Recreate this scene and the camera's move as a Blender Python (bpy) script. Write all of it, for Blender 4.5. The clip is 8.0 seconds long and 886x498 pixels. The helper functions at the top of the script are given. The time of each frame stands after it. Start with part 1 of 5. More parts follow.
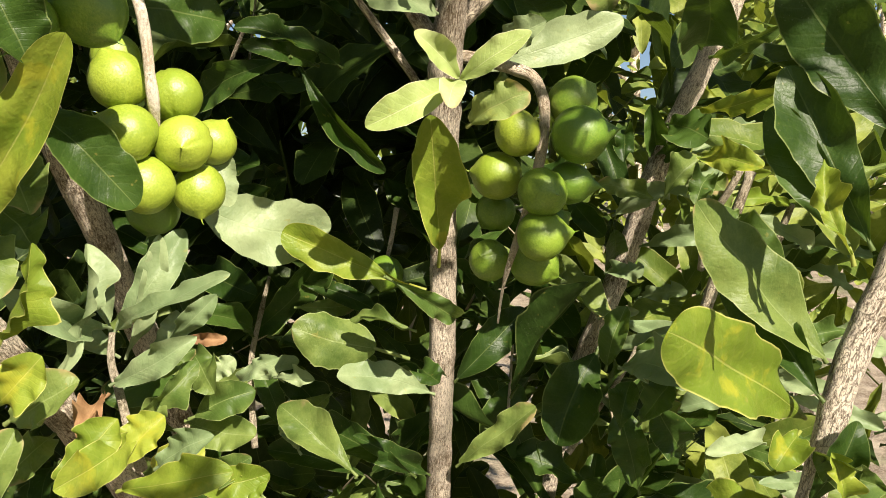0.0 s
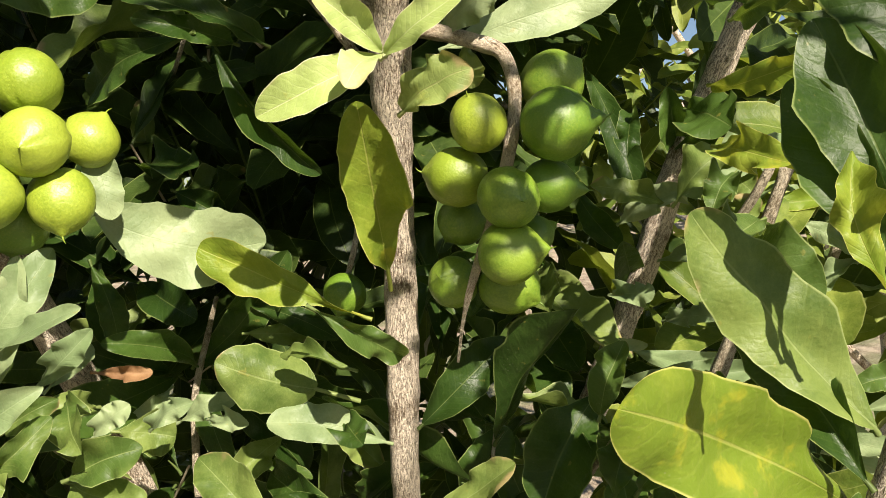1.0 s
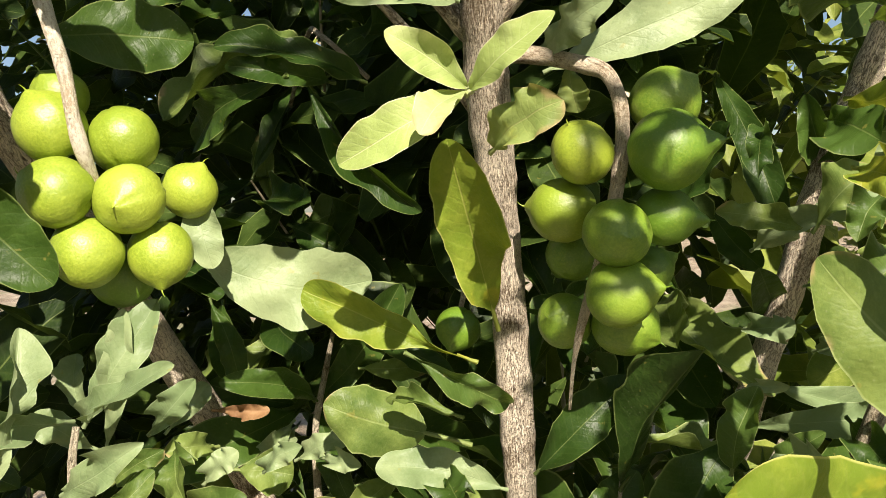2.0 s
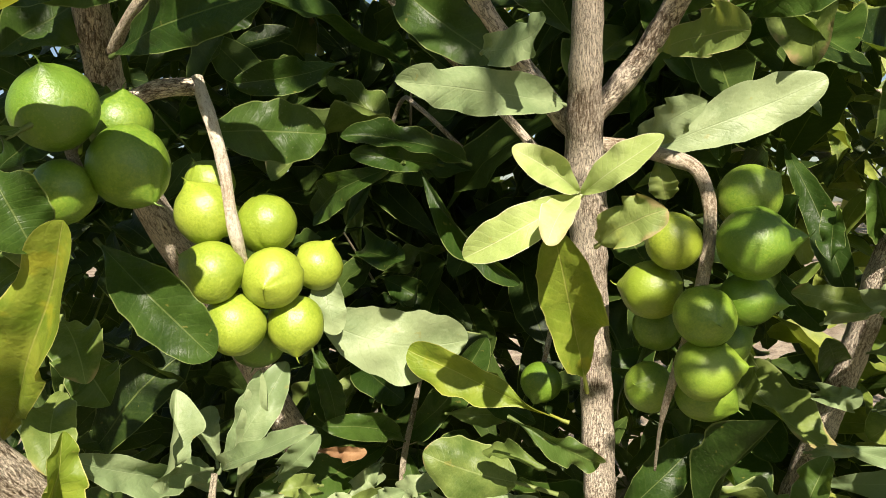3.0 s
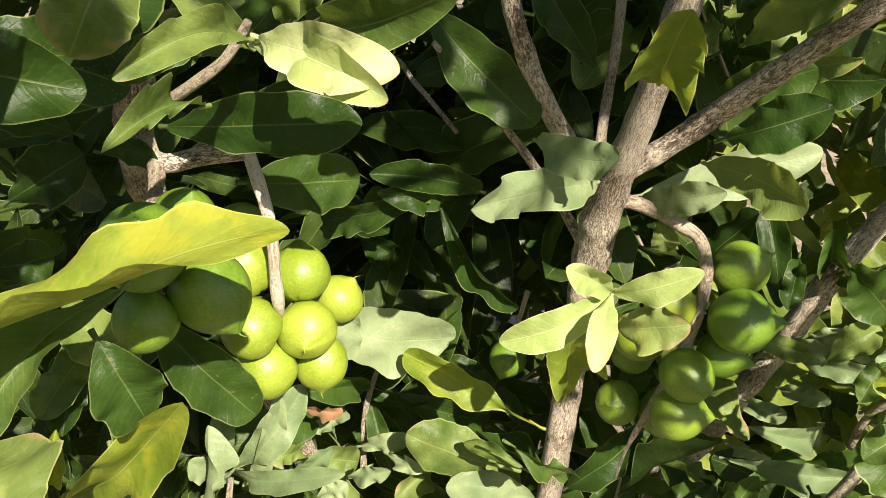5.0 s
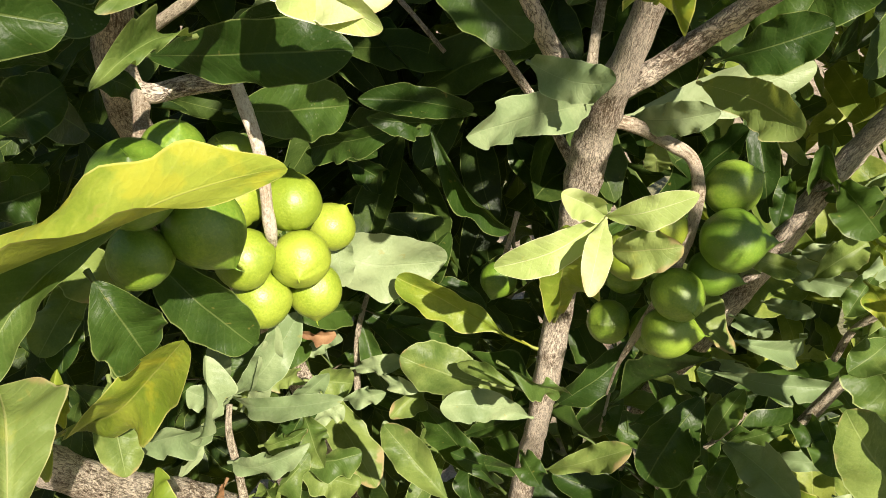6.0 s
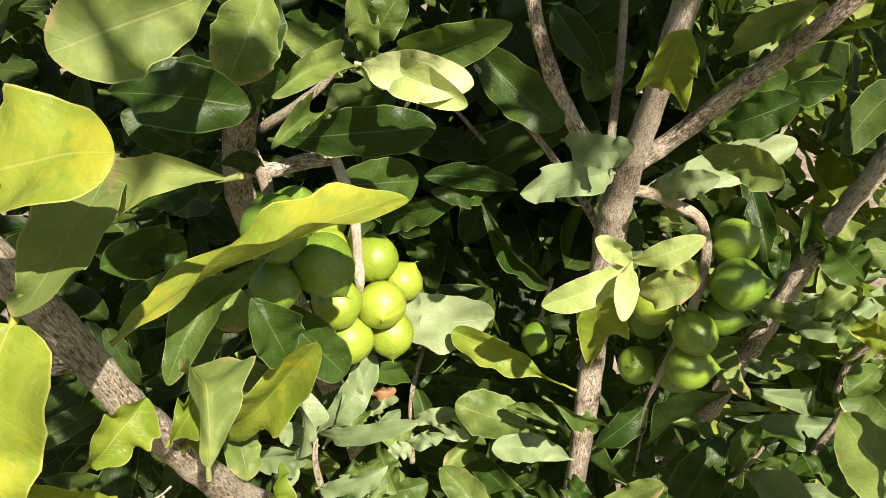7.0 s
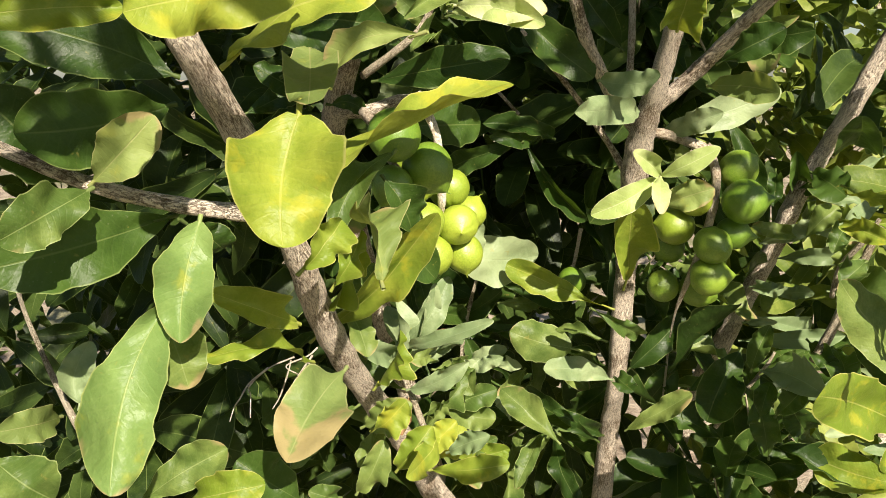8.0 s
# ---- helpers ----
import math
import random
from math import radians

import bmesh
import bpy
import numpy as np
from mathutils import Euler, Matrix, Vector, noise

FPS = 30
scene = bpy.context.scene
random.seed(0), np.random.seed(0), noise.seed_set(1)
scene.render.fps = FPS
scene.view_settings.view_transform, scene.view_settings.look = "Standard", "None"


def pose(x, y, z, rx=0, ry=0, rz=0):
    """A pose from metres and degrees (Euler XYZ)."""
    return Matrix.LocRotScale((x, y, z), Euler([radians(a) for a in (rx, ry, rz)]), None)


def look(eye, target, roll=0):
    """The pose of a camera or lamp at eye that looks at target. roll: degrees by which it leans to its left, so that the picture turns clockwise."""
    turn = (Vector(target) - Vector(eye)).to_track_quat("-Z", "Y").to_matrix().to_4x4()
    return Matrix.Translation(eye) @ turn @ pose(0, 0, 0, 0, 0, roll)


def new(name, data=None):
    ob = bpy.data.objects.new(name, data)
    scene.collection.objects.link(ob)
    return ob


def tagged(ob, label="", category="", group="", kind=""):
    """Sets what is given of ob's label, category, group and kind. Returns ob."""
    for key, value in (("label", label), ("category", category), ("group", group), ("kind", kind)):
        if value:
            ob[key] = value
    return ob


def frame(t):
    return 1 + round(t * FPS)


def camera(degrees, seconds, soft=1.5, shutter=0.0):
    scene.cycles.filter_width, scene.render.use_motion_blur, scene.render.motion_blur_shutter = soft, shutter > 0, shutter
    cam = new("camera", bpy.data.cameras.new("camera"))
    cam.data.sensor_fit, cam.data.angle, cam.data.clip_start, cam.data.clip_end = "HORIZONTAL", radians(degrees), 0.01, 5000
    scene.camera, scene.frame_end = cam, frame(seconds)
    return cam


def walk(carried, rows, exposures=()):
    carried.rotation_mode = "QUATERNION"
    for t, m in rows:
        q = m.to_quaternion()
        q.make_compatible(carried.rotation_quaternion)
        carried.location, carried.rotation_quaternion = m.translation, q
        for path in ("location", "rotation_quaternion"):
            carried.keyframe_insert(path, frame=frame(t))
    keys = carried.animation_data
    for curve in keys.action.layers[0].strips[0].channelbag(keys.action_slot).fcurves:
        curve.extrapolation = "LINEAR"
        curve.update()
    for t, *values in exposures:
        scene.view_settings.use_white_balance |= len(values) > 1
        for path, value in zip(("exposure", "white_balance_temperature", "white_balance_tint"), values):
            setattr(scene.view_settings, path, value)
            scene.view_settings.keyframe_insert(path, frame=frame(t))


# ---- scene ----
cam = camera(56.4, 8.0, soft=0.5)
PATH = [
    (0, (0.015, -0.023, 1.35), (-0.031, 1.974, 1.25), -0.2),
    (0.5, (0.079, 0.042, 1.348), (-0.086, 2.032, 1.235), -0.6),
    (1, (0.091, 0.108, 1.357), (-0.14, 2.092, 1.252), -0.6),
    (1.5, (0.104, 0.147, 1.37), (-0.28, 2.107, 1.28), -1.7),
    (2, (0.115, 0.143, 1.378), (-0.479, 2.05, 1.282), -2.8),
    (2.2, (0.115, 0.135, 1.38), (-0.539, 2.024, 1.314), -3.0),
    (3.3, (0.078, 0.065, 1.45), (-0.569, 1.955, 1.343), -1.0),
    (3.5, (0.07, 0.056, 1.468), (-0.555, 1.947, 1.291), -0.5),
    (4, (0.029, 0.034, 1.531), (-0.478, 1.938, 1.187), 1.4),
    (4.2, (0.017, 0.035, 1.552), (-0.483, 1.927, 1.142), 2.1),
    (5.3, (-0.02, 0.078, 1.612), (-0.269, 1.923, 0.882), 5.8),
    (5.5, (-0.023, 0.083, 1.617), (-0.26, 1.903, 0.825), 5.7),
    (6, (-0.021, 0.069, 1.606), (-0.253, 1.876, 0.78), 4.7),
    (6.5, (-0.016, 0.018, 1.592), (-0.3, 1.864, 0.877), 4.0),
    (7, (-0.032, -0.052, 1.601), (-0.327, 1.843, 1.036), 2.6),
    (7.5, (-0.058, -0.124, 1.561), (-0.309, 1.794, 1.054), 1.7),
    (8, (-0.086, -0.214, 1.516), (-0.327, 1.731, 1.114), -0.1),
]
walk(cam, [(t, look(eye, target, roll)) for t, eye, target, roll in PATH], exposures=[(0.0, 1.17), (8.0, 1.17)])

# ---- world and sun ----
SUN = Vector((0.46, -0.88, 0.72)).normalized()
world = bpy.data.worlds.new("sky")
scene.world = world
world.use_nodes = True
sky = world.node_tree.nodes.new("ShaderNodeTexSky")
sky.sky_type, sky.sun_disc = "NISHITA", False
sky.sun_elevation = math.asin(SUN.z)
sky.sun_rotation = math.atan2(SUN.x, SUN.y)
world.node_tree.links.new(sky.outputs[0], world.node_tree.nodes["Background"].inputs[0])
world.node_tree.nodes["Background"].inputs[1].default_value = 0.048
sun = new("sun", bpy.data.lights.new("sun", "SUN"))
sun.data.energy, sun.data.angle, sun.data.color = 5.0, radians(0.53), (1.0, 0.875, 0.76)
sun.matrix_world = SUN.to_track_quat("Z", "Y").to_matrix().to_4x4()


# ---- materials ----
class Nodes:
    """A short way to write node trees."""

    def __init__(self, name):
        self.mat = bpy.data.materials.new(name)
        self.mat.use_nodes = True
        self.tree = self.mat.node_tree
        self.tree.nodes.clear()

    def node(self, kind, _out=0, **inputs):
        n = self.tree.nodes.new(kind)
        for key, value in inputs.items():
            self.put(n, key.replace("_", " "), value)
        return n

    def put(self, n, key, value):
        socket = n.inputs[int(key[1:])] if key[0] == "i" and key[1:].isdigit() else n.inputs[key]
        if isinstance(value, bpy.types.NodeSocket):
            self.tree.links.new(value, socket)
        elif isinstance(value, tuple) and len(value) == 3 and socket.type == "RGBA":
            socket.default_value = (*value, 1.0)
        else:
            socket.default_value = value

    def math(self, op, a, b=0.0, c=0.0):
        n = self.tree.nodes.new("ShaderNodeMath")
        n.operation = op
        for k, v in enumerate((a, b, c)):
            self.put(n, "i%d" % k, v)
        return n.outputs[0]

    def step(self, x, lo, hi):
        n = self.tree.nodes.new("ShaderNodeMapRange")
        n.interpolation_type = "SMOOTHSTEP"
        for k, v in enumerate((x, lo, hi, 0.0, 1.0)):
            self.put(n, "i%d" % k, v)
        return n.outputs[0]

    def mix(self, f, a, b):
        n = self.tree.nodes.new("ShaderNodeMix")
        n.data_type = "RGBA"
        self.put(n, "i0", f), self.put(n, "i6", a), self.put(n, "i7", b)
        return n.outputs[2]

    def noise(self, vector, scale, detail=3.0, rough=0.55):
        n = self.node("ShaderNodeTexNoise", Vector=vector, Scale=scale, Detail=detail, Roughness=rough)
        return n.outputs[0]

    def bump(self, height, strength, distance):
        return self.node("ShaderNodeBump", Height=height, Strength=strength, Distance=distance).outputs[0]

    def finish(self, shader):
        out = self.tree.nodes.new("ShaderNodeOutputMaterial")
        self.tree.links.new(shader, out.inputs[0])
        return self.mat


def leaf_material(name, low, high, rib, glow, rough, through_light, scorch=0.0, islands=False, patch=0.0):
    """low, high: the blade's two greens; rib: midrib and margin; glow: the light that comes through."""
    m = Nodes(name)
    place = m.node("ShaderNodeTexCoord").outputs["Object"]
    uv = m.tree.nodes.new("ShaderNodeSeparateXYZ")
    m.tree.links.new(m.node("ShaderNodeUVMap").outputs[0], uv.inputs[0])
    s, side = uv.outputs[0], m.math("ABSOLUTE", m.math("SUBTRACT", uv.outputs[1], 0.5))
    side = m.math("MULTIPLY", side, 2.0)
    if islands:
        chance = m.node("ShaderNodeNewGeometry").outputs["Random Per Island"]
    else:
        chance = m.node("ShaderNodeObjectInfo").outputs["Random"]
    cloud = m.noise(place, 38.0, 3.0)
    fine = m.noise(place, 520.0, 5.0, 0.72)
    tone = m.math("ADD", m.math("MULTIPLY", chance, 0.75), m.math("MULTIPLY", m.math("SUBTRACT", cloud, 0.5), 1.7))
    tone = m.math("ADD", tone, m.math("MULTIPLY", m.math("SUBTRACT", fine, 0.5), 0.6))
    colour = m.mix(m.step(tone, 0.0, 0.95), low, high)
    # side veins run up and outwards
    vein = m.math("MULTIPLY", m.math("SUBTRACT", s, m.math("MULTIPLY", side, 0.14)), 44.0)
    vein = m.math("SINE", m.math("ADD", vein, m.math("MULTIPLY", cloud, 7.0)))
    vein = m.math("POWER", m.math("ABSOLUTE", vein), 24.0)
    net = m.node("ShaderNodeTexVoronoi", Vector=place, Scale=420.0)
    net.feature = "DISTANCE_TO_EDGE"
    netting = m.step(net.outputs[0], 0.0, 0.12)
    colour = m.mix(m.math("MULTIPLY", vein, 0.05), colour, rib)
    colour = m.mix(m.math("MULTIPLY", m.math("SUBTRACT", 1.0, netting), 0.03), colour, rib)
    ridge = m.step(side, 0.040, 0.010)
    ridge = m.math("MULTIPLY", ridge, 0.40)
    colour = m.mix(ridge, colour, rib)
    colour = m.mix(m.math("MULTIPLY", m.step(side, 0.945, 0.985), 0.85), colour, rib)
    # small blemishes and, on some blades, yellowing and dry tips
    blot = m.step(m.noise(place, 150.0, 2.0), 0.70, 0.76)
    colour = m.mix(m.math("MULTIPLY", blot, 0.35), colour, (0.30, 0.26, 0.06))
    dust = m.node("ShaderNodeTexVoronoi", Vector=place, Scale=330.0)
    dust = m.math("MULTIPLY", m.step(dust.outputs[0], 0.22, 0.10), m.step(m.noise(place, 26.0, 3.0), 0.48, 0.66))
    colour = m.mix(m.math("MULTIPLY", dust, 0.14), colour, (0.40, 0.40, 0.26))
    if patch > 0:
        sick = m.step(m.math("ADD", m.noise(place, 42.0, 4.0, 0.6), m.math("MULTIPLY", chance, 0.08)), 0.60, 0.72)
        colour = m.mix(m.math("MULTIPLY", sick, patch), colour, (0.46, 0.42, 0.035))
    if scorch > 0:
        dry = m.math("ADD", m.math("MULTIPLY", s, 0.9), m.math("MULTIPLY", m.math("SUBTRACT", m.noise(place, 45.0), 0.5), 0.9))
        dry = m.math("ADD", dry, m.math("MULTIPLY", side, 0.25))
        dry = m.step(m.math("ADD", dry, m.math("MULTIPLY", chance, 0.25)), 1.22 - scorch, 1.36 - scorch)
        colour = m.mix(m.math("MULTIPLY", dry, 0.75), colour, (0.36, 0.27, 0.13))
    # the blade puckers between its veins
    pucker = m.math("SINE", m.math("ADD", m.math("MULTIPLY", m.math("SUBTRACT", s, m.math("MULTIPLY", side, 0.16)), 62.0), m.math("MULTIPLY", cloud, 9.0)))
    relief = m.math("ADD", m.math("MULTIPLY", vein, -0.12), m.math("MULTIPLY", netting, 0.03))
    relief = m.math("ADD", relief, m.math("MULTIPLY", fine, 0.30))
    relief = m.math("ADD", relief, m.math("MULTIPLY", pucker, 0.03))
    relief = m.math("ADD", relief, m.math("MULTIPLY", ridge, -0.7))
    relief = m.math("ADD", relief, m.math("MULTIPLY", m.noise(place, 75.0), 2.6))
    normal = m.bump(relief, 0.42, 0.0013)
    gloss = m.math("ADD", rough, m.math("MULTIPLY", m.math("SUBTRACT", m.noise(place, 70.0), 0.5), 0.25))
    skin = m.node("ShaderNodeBsdfPrincipled", Base_Color=colour, Roughness=gloss, Normal=normal, IOR=1.40, Specular_IOR_Level=0.30)
    lit = m.node("ShaderNodeBsdfTranslucent", Color=m.mix(0.35, glow, colour), Normal=normal)
    both = m.node("ShaderNodeMixShader", Fac=through_light, i1=skin.outputs[0], i2=lit.outputs[0])
    return m.finish(both.outputs[0])


def bark_material(name, dark, pale, scale=1.0, fissures=0.6):
    """Streaked bark: pale ridges along the stem, dark furrows between them, lichen specks and worn patches."""
    m = Nodes(name)
    place = m.node("ShaderNodeTexCoord").outputs["Object"]
    uv = m.node("ShaderNodeUVMap").outputs[0]
    streak = m.node("ShaderNodeMapping", Vector=uv, Scale=(2.3, 0.62, 1.0)).outputs[0]
    wander = m.node("ShaderNodeVectorMath", i0=streak, i1=m.node("ShaderNodeTexNoise", Vector=streak, Scale=3.0 * scale).outputs[1])
    grain = m.noise(streak, 8.0 * scale, 6.0, 0.75)
    patch = m.noise(place, 34.0, 4.0, 0.6)
    fine = m.noise(place, 900.0, 3.0, 0.75)
    cell = m.node("ShaderNodeTexVoronoi", Vector=wander.outputs[0], Scale=4.2 * scale, Randomness=1.0)
    cell.feature = "DISTANCE_TO_EDGE"
    crack = m.math("MULTIPLY", m.step(cell.outputs[0], 0.0, 0.09), m.step(grain, 0.30, 0.46))
    tone = m.math("ADD", m.math("MULTIPLY", grain, 1.1), m.math("MULTIPLY", m.math("SUBTRACT", patch, 0.5), 0.9))
    tone = m.math("ADD", tone, m.math("MULTIPLY", m.math("SUBTRACT", fine, 0.5), 0.5))
    colour = m.mix(m.step(tone, 0.30, 0.62), dark, pale)
    colour = m.mix(m.math("MULTIPLY", m.math("SUBTRACT", 1.0, crack), fissures), colour, (dark[0] * 0.45, dark[1] * 0.42, dark[2] * 0.40))
    spot = m.node("ShaderNodeTexVoronoi", Vector=place, Scale=260.0)
    speck = m.math("MULTIPLY", m.step(spot.outputs[0], 0.26, 0.10), m.step(m.noise(place, 80.0), 0.45, 0.62))
    colour = m.mix(m.math("MULTIPLY", speck, 0.5), colour, (0.52, 0.48, 0.40))
    relief = m.math("ADD", m.math("MULTIPLY", grain, 0.9), m.math("MULTIPLY", crack, fissures * 1.3))
    relief = m.math("ADD", relief, m.math("MULTIPLY", fine, 0.35))
    relief = m.math("ADD", relief, m.math("MULTIPLY", speck, 0.4))
    normal = m.bump(relief, 1.0, 0.0026)
    return m.finish(m.node("ShaderNodeBsdfPrincipled", Base_Color=colour, Roughness=0.85, Normal=normal, Specular_IOR_Level=0.25).outputs[0])


def husk_material(name, low, high):
    m = Nodes(name)
    place = m.node("ShaderNodeTexCoord").outputs["Object"]
    chance = m.node("ShaderNodeObjectInfo").outputs["Random"]
    cloud = m.noise(place, 55.0, 3.0)
    pits = m.noise(place, 650.0, 3.0, 0.6)
    tone = m.math("ADD", m.math("MULTIPLY", cloud, 0.9), m.math("MULTIPLY", m.math("SUBTRACT", chance, 0.5), 0.5))
    tone = m.math("ADD", tone, m.math("MULTIPLY", m.math("SUBTRACT", pits, 0.5), 0.9))
    colour = m.mix(m.step(tone, 0.15, 0.80), low, high)
    dots = m.node("ShaderNodeTexVoronoi", Vector=place, Scale=520.0)
    colour = m.mix(m.math("MULTIPLY", m.step(dots.outputs[0], 0.30, 0.12), 0.10), colour, (0.42, 0.46, 0.14))
    scar = m.step(m.noise(place, 95.0, 4.0, 0.7), 0.71, 0.75)
    colour = m.mix(m.math("MULTIPLY", scar, 0.5), colour, (0.20, 0.15, 0.06))
    relief = m.math("ADD", m.math("MULTIPLY", pits, 0.55), m.math("MULTIPLY", m.noise(place, 170.0), 0.8))
    relief = m.math("ADD", relief, m.math("MULTIPLY", dots.outputs[0], 0.12))
    normal = m.bump(relief, 0.34, 0.0012)
    gloss = m.math("ADD", 0.35, m.math("MULTIPLY", cloud, 0.18))
    return m.finish(m.node("ShaderNodeBsdfPrincipled", Base_Color=colour, Roughness=gloss, Normal=normal, IOR=1.56).outputs[0])


def soil_material():
    m = Nodes("dry_soil")
    place = m.node("ShaderNodeTexCoord").outputs["Object"]
    big, mid, fine = m.noise(place, 1.3), m.noise(place, 9.0, 5.0, 0.65), m.noise(place, 90.0, 4.0, 0.7)
    colour = m.mix(m.step(mid, 0.35, 0.68), (0.15, 0.112, 0.070), (0.36, 0.305, 0.215))
    colour = m.mix(m.math("MULTIPLY", m.step(fine, 0.45, 0.6), 0.35), colour, (0.50, 0.42, 0.31))
    colour = m.mix(m.math("MULTIPLY", m.step(big, 0.52, 0.62), 0.6), colour, (0.10, 0.13, 0.04))
    normal = m.bump(m.math("ADD", mid, m.math("MULTIPLY", fine, 0.4)), 0.8, 0.03)
    return m.finish(m.node("ShaderNodeBsdfPrincipled", Base_Color=colour, Roughness=0.95, Normal=normal).outputs[0])


LEAF = {
    "dark": leaf_material("mature_leaf", (0.020, 0.046, 0.007), (0.052, 0.098, 0.016), (0.18, 0.23, 0.07), (0.15, 0.26, 0.015), 0.40, 0.22),
    "mid": leaf_material("green_leaf", (0.062, 0.110, 0.021), (0.185, 0.245, 0.060), (0.30, 0.36, 0.13), (0.24, 0.34, 0.025), 0.42, 0.24, 0.05),
    "sage": leaf_material("sage_green_leaf", (0.160, 0.226, 0.098), (0.290, 0.358, 0.178), (0.30, 0.37, 0.19), (0.23, 0.31, 0.06), 0.42, 0.20),
    "yel": leaf_material("yellowing_leaf", (0.140, 0.212, 0.021), (0.290, 0.345, 0.044), (0.46, 0.46, 0.13), (0.40, 0.43, 0.025), 0.42, 0.28, patch=0.42),
    "young": leaf_material("young_leaf", (0.335, 0.430, 0.130), (0.530, 0.585, 0.280), (0.70, 0.69, 0.44), (0.52, 0.53, 0.12), 0.42, 0.26, 0.10),
    "under": leaf_material("leaf_underside", (0.140, 0.200, 0.050), (0.250, 0.315, 0.090), (0.40, 0.39, 0.17), (0.33, 0.36, 0.04), 0.55, 0.28, 0.10, patch=0.2),
    "pale": leaf_material("pale_green_leaf", (0.130, 0.215, 0.055), (0.235, 0.335, 0.100), (0.36, 0.42, 0.14), (0.26, 0.36, 0.04), 0.38, 0.24, 0.08, patch=0.3),
    "scorched": leaf_material("sun_scorched_leaf", (0.140, 0.200, 0.055), (0.240, 0.305, 0.095), (0.36, 0.38, 0.16), (0.28, 0.34, 0.05), 0.50, 0.22, 0.42),
    "dry": leaf_material("dry_leaf", (0.22, 0.120, 0.055), (0.46, 0.29, 0.140), (0.46, 0.29, 0.15), (0.36, 0.17, 0.05), 0.65, 0.25),
    # shade of the inner crown painted in: a darkened copy of the leaf green
    "fill": leaf_material("shade_painted_leaf", (0.012, 0.028, 0.005), (0.050, 0.084, 0.016), (0.20, 0.26, 0.07), (0.20, 0.30, 0.02), 0.46, 0.24, islands=True),
    # sunlight painted in: a lightened copy of the same leaf green
    "far": leaf_material("sun_painted_leaf", (0.085, 0.135, 0.020), (0.300, 0.350, 0.070), (0.34, 0.37, 0.12), (0.36, 0.44, 0.03), 0.45, 0.30, islands=True),
}
BARK = bark_material("grey_brown_bark", (0.225, 0.165, 0.100), (0.80, 0.70, 0.54), 1.4, 0.62)
TWIG_BARK = bark_material("green_brown_bark", (0.20, 0.16, 0.09), (0.60, 0.53, 0.38), 2.2, 0.4)
STALK = bark_material("pale_stalk", (0.60, 0.48, 0.31), (0.92, 0.85, 0.68), 2.2, 0.12)
STALK_BROWN = bark_material("brown_stalk", (0.34, 0.25, 0.15), (0.74, 0.64, 0.47), 2.2, 0.3)
# one husk in two copies: shade painted into the first, sunlight into the second
HUSK_SHADE = husk_material("shade_painted_husk", (0.100, 0.190, 0.014), (0.190, 0.280, 0.026))
HUSK_SUN = husk_material("sun_painted_husk", (0.190, 0.268, 0.020), (0.300, 0.375, 0.036))
SOIL = soil_material()


# ---- building ----
def mesh_from(name, verts, faces, uvs, material):
    """A smooth mesh; uvs holds one pair a vertex."""
    me = bpy.data.meshes.new(name)
    me.from_pydata(verts, [], faces)
    layer = me.uv_layers.new(name="UVMap")
    loops = np.empty(len(me.loops), dtype=np.int32)
    me.loops.foreach_get("vertex_index", loops)
    layer.data.foreach_set("uv", np.asarray(uvs, dtype=np.float32)[loops].ravel())
    me.polygons.foreach_set("use_smooth", np.ones(len(me.polygons), dtype=bool))
    me.materials.append(material)
    me.update()
    return me


def part(name, me, parent, label=""):
    ob = new(name, me)
    ob.parent = parent
    return tagged(ob, label)


def thing(name, label, category, place=(0, 0, 0), group="", kind=""):
    ob = new(name)
    ob.location = place
    return tagged(ob, label, category, group, kind)


def spline(points, radii, steps):
    """A smooth line through the points, with a radius at each step."""
    p = [np.array(q, float) for q in points]
    p = [2 * p[0] - p[1]] + p + [2 * p[-1] - p[-2]]
    r = [radii[0]] + list(radii) + [radii[-1]]
    line, thick = [], []
    for k in range(1, len(p) - 2):
        for j in range(steps):
            u = j / steps
            a, b, c, d = p[k - 1:k + 3]
            line.append(0.5 * (2 * b + (c - a) * u + (2 * a - 5 * b + 4 * c - d) * u * u + (3 * b - a - 3 * c + d) * u ** 3))
            thick.append(r[k] + (r[k + 1] - r[k]) * u)
    line.append(p[-2]), thick.append(r[-2])
    return np.array(line), np.array(thick)


